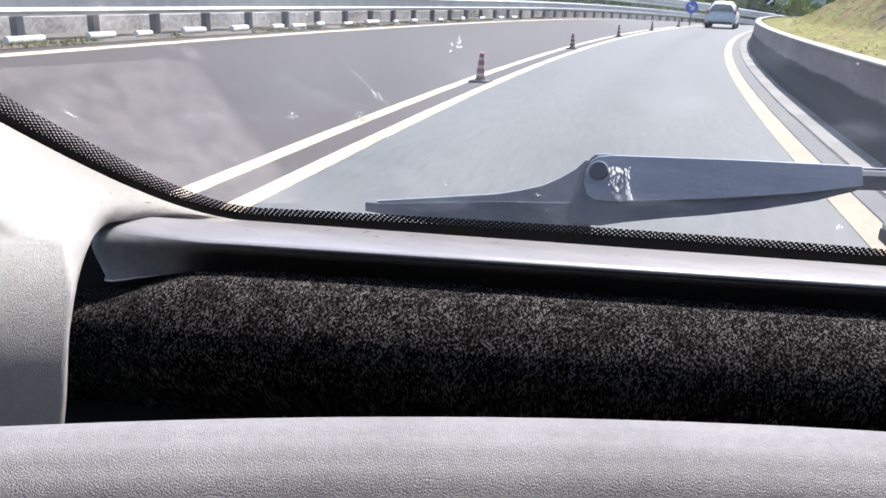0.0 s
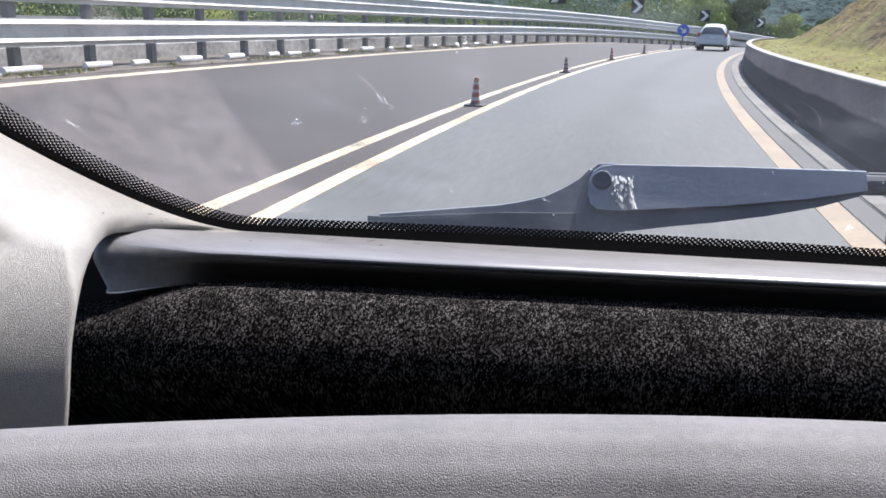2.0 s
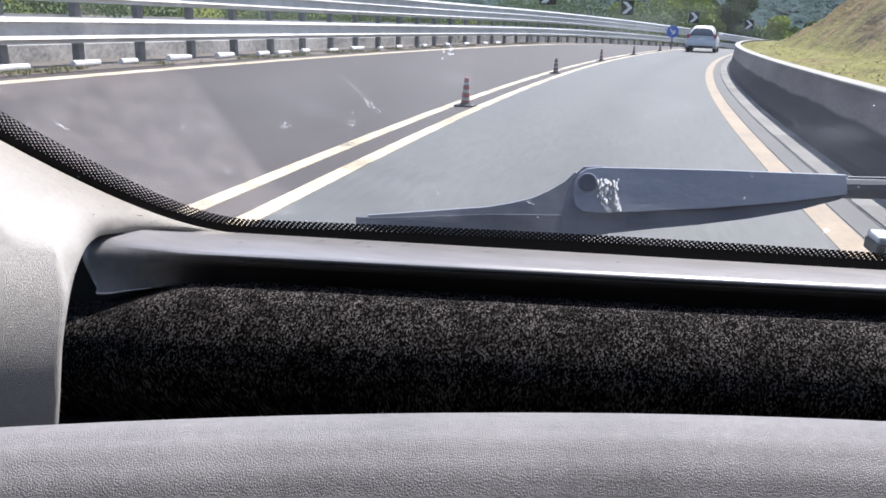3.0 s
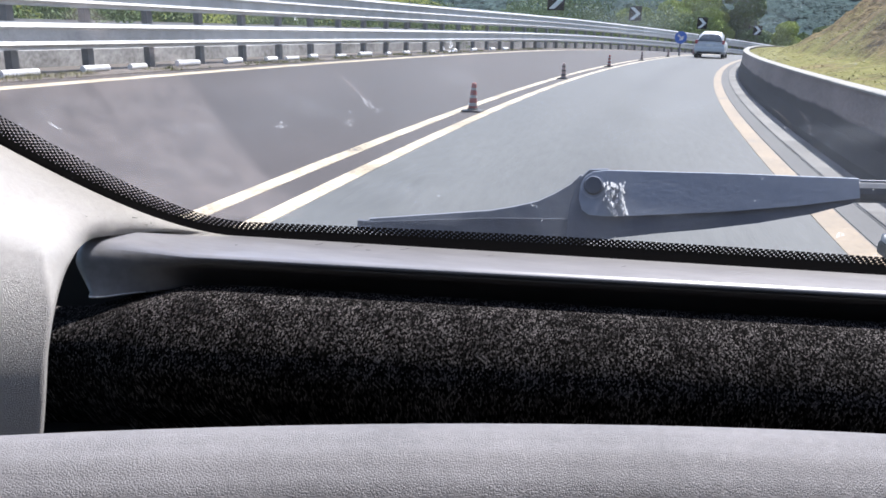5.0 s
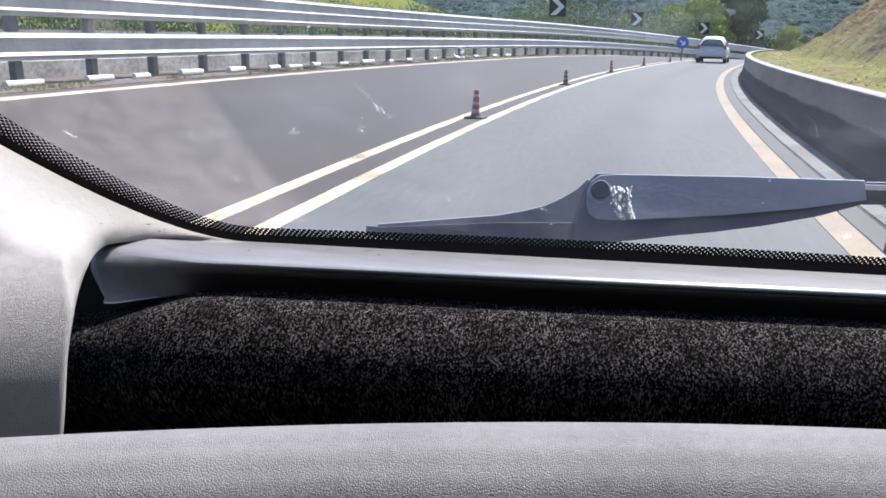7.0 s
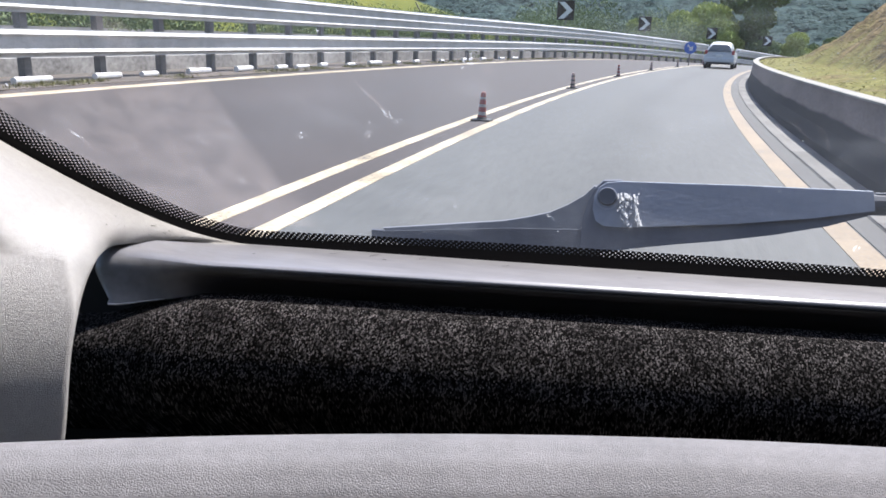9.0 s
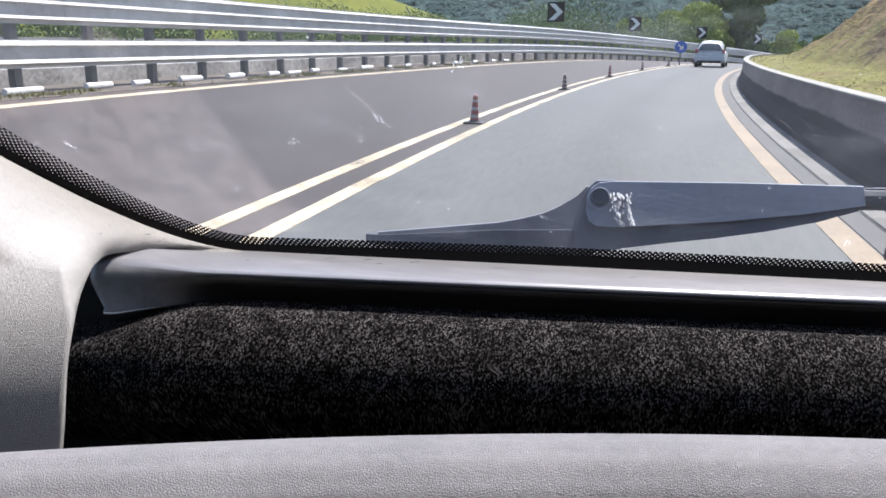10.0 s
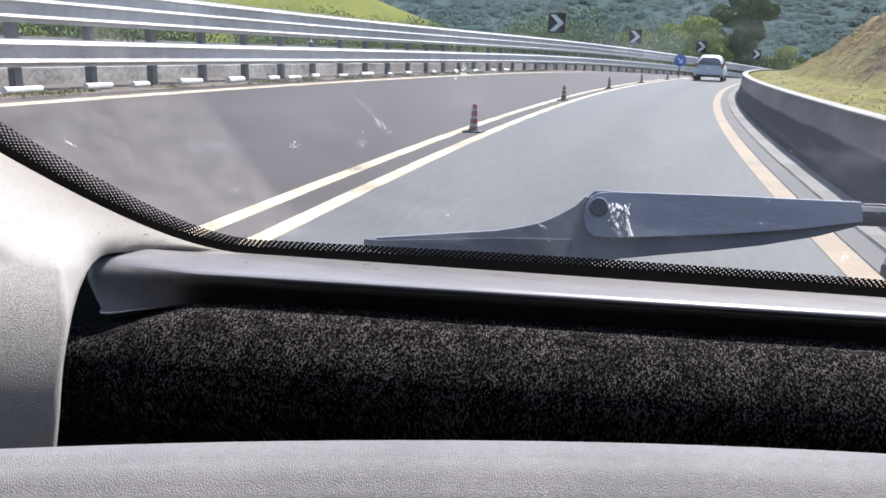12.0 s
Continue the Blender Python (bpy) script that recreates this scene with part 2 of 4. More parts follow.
POST = surface("galvanised_post", (0.09, 0.09, 0.092), (0.17, 0.168, 0.165), 0.6, metal=0.3, coarse=3, fine=20)
DIRT = surface("dry_verge_soil", (0.050, 0.042, 0.036), (0.125, 0.105, 0.088), 0.95, coarse=0.8, fine=12, bump=0.4, bump_scale=20)
GRASS = surface("meadow_grass", (0.055, 0.075, 0.010), (0.15, 0.155, 0.030), 0.95, coarse=0.12, fine=2.5, bump=0.5, bump_scale=6, spec=0.1)
SLOPE = surface("bare_earth_slope", (0.022, 0.016, 0.008), (0.20, 0.148, 0.074), 0.95, coarse=1.3, fine=6, bump=0.9, bump_scale=9, spec=0.1, stretch=(1, 1, 1.8), span=(0.40, 0.62))
# dry grass covers the foot of the slope and straggles up it
snt = SLOPE.node_tree
sb = snt.nodes["Principled BSDF"]
earth = sb.inputs["Base Color"].links[0].from_socket
stc = snt.nodes.new("ShaderNodeTexCoord")
ssep = snt.nodes.new("ShaderNodeSeparateXYZ")
snt.links.new(stc.outputs["Object"], ssep.inputs[0])
sno = node(snt, "ShaderNodeTexNoise", Scale=0.55, Detail=7.0, Roughness=0.72)
snt.links.new(stc.outputs["Object"], sno.inputs["Vector"])
sad = snt.nodes.new("ShaderNodeMath")
sad.operation = "MULTIPLY_ADD"
sad.inputs[1].default_value = -5.5
snt.links.new(sno.outputs["Fac"], sad.inputs[0])
snt.links.new(ssep.outputs[2], sad.inputs[2])
smr = snt.nodes.new("ShaderNodeMapRange")
smr.inputs["From Min"].default_value, smr.inputs["From Max"].default_value = -1.9, -1.0
snt.links.new(sad.outputs[0], smr.inputs["Value"])
gno = node(snt, "ShaderNodeTexNoise", Scale=14.0, Detail=4.0, Roughness=0.7)
snt.links.new(stc.outputs["Object"], gno.inputs["Vector"])
straw = ramp(snt, gno.outputs["Fac"], [(0.36, (0.085, 0.086, 0.022)), (0.64, (0.20, 0.185, 0.065))])
sgm = snt.nodes.new("ShaderNodeMix")
sgm.data_type = "RGBA"
snt.links.new(smr.outputs[0], sgm.inputs[0])
snt.links.new(straw, sgm.inputs[6])
snt.links.new(earth, sgm.inputs[7])
snt.links.new(sgm.outputs[2], sb.inputs["Base Color"])
STRAW = surface("dry_grass_blades", (0.15, 0.145, 0.045), (0.29, 0.265, 0.105), 0.8, coarse=0.7, fine=8, spec=0.2)
VERGE_GREEN = surface("verge_grass_blades", (0.075, 0.085, 0.03), (0.20, 0.19, 0.08), 0.85, coarse=0.6, fine=6, spec=0.2)
LEAF = surface("broadleaf_foliage", (0.045, 0.078, 0.032), (0.145, 0.205, 0.080), 0.7, coarse=0.6, fine=5, spec=0.25, vary=0.15)
LEAF_LIGHT = surface("sunlit_bush_foliage", (0.16, 0.21, 0.05), (0.36, 0.41, 0.12), 0.7, coarse=0.8, fine=6, spec=0.2, vary=0.15)
# distance haze is put into the next two blue-green colours
LEAF_FAR = surface("haze_tinted_forest", (0.024, 0.050, 0.050), (0.055, 0.094, 0.088), 0.85, coarse=0.03, fine=0.4, spec=0.1)
MOUNT = surface("haze_tinted_forest_floor", (0.026, 0.050, 0.049), (0.055, 0.088, 0.083), 0.95, coarse=0.03, fine=0.4, spec=0.05)
BARK = surface("grey_brown_bark", (0.03, 0.025, 0.02), (0.09, 0.075, 0.06), 0.9, coarse=2, fine=20, bump=0.5, bump_scale=15, stretch=(1, 1, 0.3))
SIGN_BLACK = surface("black_sign_sheeting", (0.006, 0.007, 0.008), (0.010, 0.011, 0.012), 0.8, spec=0.05)
SIGN_WHITE = surface("white_reflective_sheeting", (0.55, 0.57, 0.58), (0.68, 0.70, 0.70), 0.45)
POST_RED = surface("faded_red_plastic", (0.17, 0.040, 0.040), (0.34, 0.075, 0.072), 0.55, coarse=10, fine=60)
POST_WHITE = surface("scuffed_white_plastic", (0.22, 0.205, 0.20), (0.46, 0.44, 0.43), 0.5, coarse=12, fine=80)
POST_DARK = surface("grimy_dark_plastic", (0.035, 0.03, 0.032), (0.10, 0.085, 0.085), 0.6, coarse=10, fine=60)
POST_BROWN = surface("grimy_brown_plastic", (0.20, 0.135, 0.125), (0.42, 0.31, 0.29), 0.6, coarse=10, fine=60)
SILVER = surface("silver_car_paint", (0.50, 0.51, 0.52), (0.60, 0.61, 0.62), 0.3, metal=0.1, coarse=2)
TINT = surface("tinted_car_glass", (0.03, 0.036, 0.042), (0.05, 0.06, 0.068), 0.08, spec=1.0)
TAIL = surface("red_tail_lamp", (0.34, 0.06, 0.06), (0.46, 0.10, 0.10), 0.25)
PLATE = surface("pale_plate", (0.6, 0.6, 0.58), (0.75, 0.75, 0.72), 0.5)


def glass_pane():
    """Laminated glass with a light film of dust: clear, a thin gloss, a faint scatter."""
    m = bpy.data.materials.new("dusty_windscreen_glass")
    m.use_nodes = True
    nt = m.node_tree
    nt.nodes.remove(nt.nodes["Principled BSDF"])
    out = nt.nodes["Material Output"]
    clear = node(nt, "ShaderNodeBsdfTransparent", Color=(0.93, 0.96, 0.97, 1))
    gloss = node(nt, "ShaderNodeBsdfGlossy", Roughness=0.03, Color=(1, 1, 1, 1))
    m1 = nt.nodes.new("ShaderNodeMixShader")
    m1.inputs[0].default_value = 0.012
    nt.links.new(clear.outputs[0], m1.inputs[1])
    nt.links.new(gloss.outputs[0], m1.inputs[2])
    # the dust's scatter also stands in for haze and reflected dash light
    dust = node(nt, "ShaderNodeBsdfTranslucent", Color=(0.75, 0.82, 0.90, 1))
    co = nt.nodes.new("ShaderNodeTexCoord")
    ns = node(nt, "ShaderNodeTexNoise", Scale=11.0, Detail=5.0, Roughness=0.6)
    nt.links.new(co.outputs["Object"], ns.inputs["Vector"])
    mr = nt.nodes.new("ShaderNodeMapRange")
    mr.inputs["From Min"].default_value, mr.inputs["From Max"].default_value = 0.35, 0.75
    mr.inputs["To Min"].default_value, mr.inputs["To Max"].default_value = DUST
    nt.links.new(ns.outputs["Fac"], mr.inputs["Value"])
    mp = nt.nodes.new("ShaderNodeMapping")
    mp.inputs["Rotation"].default_value = (0, radians(-48), 0)
    mp.inputs["Scale"].default_value = (14, 14, 34)
    nt.links.new(co.outputs["Object"], mp.inputs[0])
    sm = node(nt, "ShaderNodeTexNoise", Scale=1.0, Detail=4.0, Roughness=0.6)
    nt.links.new(mp.outputs[0], sm.inputs["Vector"])
    sr = nt.nodes.new("ShaderNodeMapRange")
    sr.inputs["From Min"].default_value, sr.inputs["From Max"].default_value = 0.55, 0.75
    sr.inputs["To Max"].default_value = 0.03
    nt.links.new(sm.outputs["Fac"], sr.inputs["Value"])
    both = nt.nodes.new("ShaderNodeMath")
    nt.links.new(mr.outputs[0], both.inputs[0])
    nt.links.new(sr.outputs[0], both.inputs[1])
    m2 = nt.nodes.new("ShaderNodeMixShader")
    nt.links.new(both.outputs[0], m2.inputs[0])
    nt.links.new(m1.outputs[0], m2.inputs[1])
    nt.links.new(dust.outputs[0], m2.inputs[2])
    nt.links.new(m2.outputs[0], out.inputs["Surface"])
    return m


DUST = (0.004, 0.026)
GLASS = glass_pane()


def frit_print():
    """Black ceramic border that breaks up into a lattice of dots away from the edge (UV in metres: along, across)."""
    m = bpy.data.materials.new("dotted_ceramic_print")
    m.use_nodes = True
    nt = m.node_tree
    b = nt.nodes["Principled BSDF"]
    b.inputs["Base Color"].default_value = (0.006, 0.006, 0.007, 1)
    b.inputs["Roughness"].default_value = 0.7
    b.inputs["Specular IOR Level"].default_value = 0.05
    uv = nt.nodes.new("ShaderNodeUVMap")
    sep = nt.nodes.new("ShaderNodeSeparateXYZ")
    nt.links.new(uv.outputs[0], sep.inputs[0])

    def op(kind, a, c=None, d=None):
        n = nt.nodes.new("ShaderNodeMath")
        n.operation = kind
        for i, v in enumerate((a, c, d)):
            if v is None:
                continue
            if isinstance(v, (int, float)):
                n.inputs[i].default_value = v
            else:
                nt.links.new(v, n.inputs[i])
        return n.outputs[0]

    P, Q = 0.0033, 0.00188
    dist = []
    for shift in (0.0, 0.5):
        u = op("SUBTRACT", op("FRACT", op("ADD", op("DIVIDE", sep.outputs[0], P), shift)), 0.5)
        v = op("SUBTRACT", op("FRACT", op("ADD", op("DIVIDE", sep.outputs[1], Q * 2), shift)), 0.5)
        du, dv = op("MULTIPLY", u, P), op("MULTIPLY", v, Q * 2)
        dist.append(op("SQRT", op("ADD", op("MULTIPLY", du, du), op("MULTIPLY", dv, dv))))
    near = op("MINIMUM", dist[0], dist[1])
    radius = op("MULTIPLY_ADD", sep.outputs[1], -0.029, 0.00161)
    dots = op("LESS_THAN", near, radius)
    solid = op("LESS_THAN", sep.outputs[1], 0.0068)
    ink = op("MAXIMUM", dots, solid)
    clear = nt.nodes.new("ShaderNodeBsdfTransparent")
    mx = nt.nodes.new("ShaderNodeMixShader")
    nt.links.new(ink, mx.inputs[0])
    nt.links.new(clear.outputs[0], mx.inputs[1])
    nt.links.new(b.outputs[0], mx.inputs[2])
    nt.links.new(mx.outputs[0], nt.nodes["Material Output"].inputs["Surface"])
    return m


FRIT = frit_print()


# ---- builders ----
def link(name, bm, material, parent=None, label="", smooth=False):
    bmesh.ops.recalc_face_normals(bm, faces=bm.faces)
    me = bpy.data.meshes.new(name)
    bm.to_mesh(me)
    bm.free()
    me.materials.append(material)
    if smooth:
        for p in me.polygons:
            p.use_smooth = True
    ob = new(name, me)
    if parent is not None:
        ob.parent = parent
    if label:
        ob["label"] = label
    return ob


def part(name, bm, material, parent, label="", smooth=False):
    return link(name, bm, material, parent, label, smooth)


def thing(name, label, category, at=(0, 0, 0), turn=0.0, group="", kind=""):
    ob = new(name)
    ob.matrix_basis = pose(*at, 0, 0, turn)
    return tagged(ob, label, category, group, kind)


def box(bm, lo, hi, bevel=0.0, m=None):
    r = bmesh.ops.create_cube(bm, size=1)
    vs = r["verts"]
    bmesh.ops.transform(bm, matrix=Matrix.Translation([(a + b) / 2 for a, b in zip(lo, hi)]) @ Matrix.Diagonal([b - a for a, b in zip(lo, hi)] + [1]), verts=vs)
    if bevel:
        es = list({e for v in vs for e in v.link_edges})
        r = bmesh.ops.bevel(bm, geom=es, offset=bevel, segments=2, affect="EDGES", profile=0.5)
        vs = list({v for f in r["faces"] for v in f.verts} | {v for v in vs if v.is_valid})
    if m is not None:
        bmesh.ops.transform(bm, matrix=m, verts=vs)
    return bm


def boxes(*spans, bevel=0.0):
    bm = bmesh.new()
    for lo, hi in spans:
        box(bm, lo, hi, bevel)
    return bm


def tube(bm, a, b, r1, r2, seg=12):
    a, b = Vector(a), Vector(b)
    m = Matrix.Translation((a + b) / 2) @ (b - a).to_track_quat("Z", "Y").to_matrix().to_4x4()
    bmesh.ops.create_cone(bm, cap_ends=True, segments=seg, radius1=r1, radius2=r2, depth=(b - a).length, matrix=m)
    return bm


def sheet(fn, nu, nv, back=None):
    """A grid of fn(u, v), u and v from 0 to 1; with back, a closed body: each point also shifted by back."""
    bm = bmesh.new()
    def layer(shift):
        return [[bm.verts.new(Vector(fn(i / nu, j / nv)) + shift) for j in range(nv + 1)] for i in range(nu + 1)]
    g = layer(Vector((0, 0, 0)))
    for i in range(nu):
        for j in range(nv):
            bm.faces.new((g[i][j], g[i + 1][j], g[i + 1][j + 1], g[i][j + 1]))
    if back is not None:
        h = layer(Vector(back))
        for i in range(nu):
            for j in range(nv):
                bm.faces.new((h[i][j], h[i][j + 1], h[i + 1][j + 1], h[i + 1][j]))
        rim = [(i, 0) for i in range(nu)] + [(nu, j) for j in range(nv)] + [(i, nv) for i in range(nu, 0, -1)] + [(0, j) for j in range(nv, 0, -1)]
        for (i, j), (k, l) in zip(rim, rim[1:] + rim[:1]):
            bm.faces.new((g[i][j], g[k][l], h[k][l], h[i][j]))
    return bm


def sweep(profile, spine, closed=True):
    """The profile (points across, up) carried along the spine (a list of (place, across, up))."""
    bm = bmesh.new()
    rings = [[bm.verts.new(Vector(p) + Vector(ax) * a + Vector(up) * b) for a, b in (profile(k / (len(spine) - 1)) if callable(profile) else profile)] for k, (p, ax, up) in enumerate(spine)]
    n = len(rings[0])
    for r, q in zip(rings, rings[1:]):
        for i in range(n if closed else n - 1):
            bm.faces.new((r[i], r[(i + 1) % n], q[(i + 1) % n], q[i]))
    if closed:
        bm.faces.new(rings[0][::-1])
        bm.faces.new(rings[-1])
    return bm


def spline(pts, u):
    """A smooth curve through the points."""
    n = len(pts) - 1
    i = min(n - 1, int(u * n))
    t = u * n - i
    four = (pts[max(0, i - 1)], pts[i], pts[i + 1], pts[min(n, i + 2)])
    return tuple(0.5 * (2 * b + (c - a) * t + (2 * a - 5 * b + 4 * c - d) * t * t + (3 * b - a - 3 * c + d) * t ** 3) for a, b, c, d in zip(*four))


def smoothstep(a, b, x):
    t = min(1.0, max(0.0, (x - a) / (b - a)))
    return t * t * (3 - 2 * t)


# ---- the road's curve: s metres along it, off metres to the right of the camera's line ----
RADIUS = 205.4


def dip(s):
    """The road falls away gently round the bend."""
    d = max(0.0, min(s, 115.0) - 45.0)
    return -0.00042 * d * d


def on_road(s, off, z=0.0):
    a = s / RADIUS
    return Vector((RADIUS - (RADIUS - off) * math.cos(a), (RADIUS - off) * math.sin(a), z + dip(s)))


def road_turn(s):
    return -math.degrees(s / RADIUS)


def strip(s0, s1, off0, off1, z0, z1, step=2.0, cross=1):
    """A slab along the road between two offsets."""
    n = max(1, int((s1 - s0) / step))
    return sheet(lambda u, v: on_road(s0 + (s1 - s0) * u, off0 + (off1 - off0) * v, z1), n, cross, (0, 0, z0 - z1))


def beam(s0, s1, profile, step=1.5):
    spine = []
    n = max(1, int((s1 - s0) / step))
    for i in range(n + 1):
        s = s0 + (s1 - s0) * i / n
        a = s / RADIUS
        spine.append((on_road(s, 0), (math.cos(a), -math.sin(a), 0), (0, 0, 1)))
    return sweep(profile, spine)


S0, S1 = -40.0, 190.0
road = tagged(link("road", strip(S0, S1, -2.14, 2.05, -0.30, 0.0, cross=4), LANE), "worn pale grey asphalt lane curving to the right", "road", kind="structure")
tagged(link("road", strip(S0, S1, -12.6, -2.14, -0.30, 0.0, cross=6), FAR_LANE), "dark brownish asphalt of the opposite lanes", "road", kind="structure")
for name, off, width, mat, label in (("edge_line", -10.14, 0.46, LINE, "cream painted edge line on dark asphalt"), ("centre_line", -2.575, 0.155, LINE, "cream line of a double centre marking"),
                                     ("centre_line", -2.135, 0.155, LINE, "cream line of a double centre marking"), ("edge_line", 1.46, 0.20, LINE_OLD, "worn yellow edge line beside the barrier")):
    tagged(link(name, strip(S0, S1, off - width / 2, off + width / 2, -0.02, 0.004), mat), label, "road marking", kind="structure")
shoulder = tagged(link("shoulder", strip(S0, S1, 1.575, 1.76, -0.02, 0.006, cross=2), SHOULDER), "rough grey asphalt strip outside the edge line", "road", kind="structure")
gutter = tagged(link("gutter_bed", strip(S0, 95, 1.762, 2.056, -0.10, 0.010), SHOULDER), "row of pale concrete gutter stones along the barrier's foot", "kerb", kind="structure")
verge = tagged(link("verge", strip(S0, S1, -26.0, -10.9, -0.25, 0.02, cross=8), DIRT), "dry brown soil under the guard rails", "ground", kind="structure")

# ---- the concrete barrier by the lane ----
GUTTER_S = (-3.0, 62.0)
WALL = [(2.05, -0.1), (2.05, 0.12), (2.10, 0.30), (2.14, 0.74), (2.25, 0.74), (2.25, -0.1)]
wall = tagged(link("barrier_wall", beam(S0, 95, WALL), CONCRETE), "dirty concrete barrier, its lower half painted dark for a windscreen reflection", "barrier", kind="structure")
cap = part("coping", beam(S0, 95, [(2.122, 0.738), (2.122, 0.755), (2.130, 0.763), (2.300, 0.763), (2.308, 0.755), (2.308, 0.738)]), CAP, wall, "pale sunlit concrete top edge")


# ---- the cut slope behind it ----
def slope(u, v):
    s = S0 + 150 * u
    off = 2.26 + 26 * v * v
    fade = 1 - 0.72 * smoothstep(16, 42, s) - 0.2 * smoothstep(42, 90, s)
    rise = 0.16 * (off - 2.26) + 0.80 * max(0, off - 3.5)
    rise = min(rise, 7 + 0.1 * off)
    p = on_road(s, off)
    lump = smoothstep(3.2, 6, off)
    bumps = noise.fractal(p * 0.5, 0.9, 2.0, 5) * 0.50 * lump + noise.fractal(p * 2.2, 0.9, 2.0, 3) * 0.10 * (0.4 + lump)
    return p + Vector((0, 0, 0.66 + rise * fade + bumps))


hillside = tagged(link("hillside", sheet(slope, 420, 110), SLOPE, smooth=True), "steep cut slope of dry grass and bare earth", "slope", kind="structure")


r = random.Random(31)
blades = []
for i in range(15000):
    s, off = r.uniform(3, 48), 2.45 + 7.0 * r.random() ** 1.4
    base = slope((s - S0) / 150, math.sqrt((off - 2.26) / 26))
    base = base + Vector((r.uniform(-0.15, 0.15), r.uniform(-0.15, 0.15), -0.01))
    if noise.noise(base * 0.9) < r.uniform(-0.35, 0.25):
        continue
    for _ in range(5):
        a, h, lean = r.uniform(0, 6.3), r.uniform(0.010, 0.030), r.uniform(0.03, 0.09)
        side = Vector((math.cos(a), math.sin(a), 0))
        tip = base + Vector((-side.y, side.x, 0)) * lean + Vector((0, 0, h))
        blades.append((base + side * 0.008, base - side * 0.008, tip))
me = bpy.data.meshes.new("dry_grass")
me.from_pydata([v for t in blades for v in t], [], [(3 * i, 3 * i + 1, 3 * i + 2) for i in range(len(blades))])
me.materials.append(STRAW)
tagged(new("dry_grass", me), "dry straw-coloured grass tufts on the slope", "grass", kind="stuff")

blades = []
for i in range(2600):
    s, off = r.uniform(5, 50), -10.75 - 0.75 * r.random() ** 0.7
    base = on_road(s, off, 0.018)
    if noise.noise(base * 0.8) < r.uniform(-0.1, 0.35):
        continue
    for _ in range(6):
        a, h, lean = r.uniform(0, 6.3), r.uniform(0.03, 0.11), r.uniform(0.02, 0.07)
        side = Vector((math.cos(a), math.sin(a), 0))
        root = base + Vector((r.gauss(0, 0.04), r.gauss(0, 0.04), 0))
        blades.append((root + side * 0.009, root - side * 0.009, root + Vector((-side.y, side.x, 0)) * lean + Vector((0, 0, h))))
me = bpy.data.meshes.new("verge_grass")
me.from_pydata([v for t in blades for v in t], [], [(3 * i, 3 * i + 1, 3 * i + 2) for i in range(len(blades))])
me.materials.append(VERGE_GREEN)
tagged(new("verge_grass", me), "sparse green and dry grass tufts along the guard rail", "grass", kind="stuff")

# ---- the ground to the horizon ----
def land(u, v):
    az = radians(-180 + 360 * u)
    d = 0.5 + 900 * v ** 2.2
    x, y = math.sin(az) * d, math.cos(az) * d
    deg = math.degrees(az)
    off = RADIUS - math.hypot(x - RADIUS, y)
    z = -0.32 + dip(RADIUS * math.atan2(y, RADIUS - x) if y > 0 else 0.0)
    z += 8.2 * math.exp(-((deg + 33) / 22) ** 2) * smoothstep(30, 62, d) * (1 - smoothstep(90, 180, d)) * smoothstep(17, 27, -off)
    z += 75 * smoothstep(150, 520, d) + 40 * smoothstep(400, 900, d) * noise.noise(Vector((deg / 14, 0.3, 0)))
    if d > 40:
        z += 0.5 * noise.noise(Vector((x * 0.05, y * 0.05, 0))) * smoothstep(14, 30, -off)
    return (x, y, z)


NEAR = (170 / 900) ** (1 / 2.2)
ground = tagged(link("ground", sheet(lambda u, v: land(u, v * NEAR), 180, 60), GRASS, smooth=True), "green meadow beyond the guard rails", "ground", kind="structure")
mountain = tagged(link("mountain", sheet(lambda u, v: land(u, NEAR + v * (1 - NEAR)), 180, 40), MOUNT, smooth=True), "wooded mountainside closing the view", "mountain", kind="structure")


# ---- guard rails ----
def crest_profile(off, crests, depth=0.085, thick=0.012):
    """A corrugated steel section: rounded crests towards the road at these heights."""
    pts = []
    lo, hi = crests[0] - 0.10, crests[-1] + 0.10
    n = 16 * len(crests) + 6
    gap = crests[1] - crests[0]
    for i in range(n + 1):
        z = lo + (hi - lo) * i / n
        reach = 0.0
        for c in crests:
            k = (z - c) / gap
            reach = max(reach, 1 - k / 0.21 if k >= 0 else 1 + k / 0.16)
        pts.append((off + depth * max(0.0, reach), z))
    return pts + [(a - thick, b) for a, b in reversed(pts)]


def guard_rail(off, lower, upper, s0, s1, step, steel, label):
    rail = thing("guard_rail", label, "guard rail")
    for name, crests in (("lower_panel", lower), ("upper_panel", upper))[:2 if upper else 1]:
        # each panel laps over the next one at a post
        for k in range(int((s1 - s0) / 4)):
            a, lap = s0 + 4 * k, 0.004 * (k % 2)
            part(name, beam(a - 0.09, min(s1, a + 4.09), crest_profile(off + lap, crests), 2.0), steel, rail)
    top = (upper or lower)[-1] + 0.08
    bm = boxes(((-0.02, -0.09, -0.2), (0.0, 0.09, top)), ((-0.15, -0.09, -0.2), (-0.02, -0.075, top)), ((-0.17, -0.09, -0.2), (-0.15, 0.09, top)))
    post = part("post", bm, POST, rail)
    blk = part("spacer_block", boxes(((-0.004, -0.07, lower[0] - 0.08), (0.055, 0.07, lower[-1] + 0.08)), bevel=0.008), POST, post)
    k = 0
    s = s0 + 0.6
    while s < s1:
        m = Matrix.Translation(on_road(s, off - 0.06)) @ pose(0, 0, 0, 0, 0, road_turn(s))
        if k == 0:
            post.matrix_basis = m
        else:
            o = new("post", post.data)
            o.parent, o.matrix_basis = rail, m
            q = new("spacer_block", blk.data)
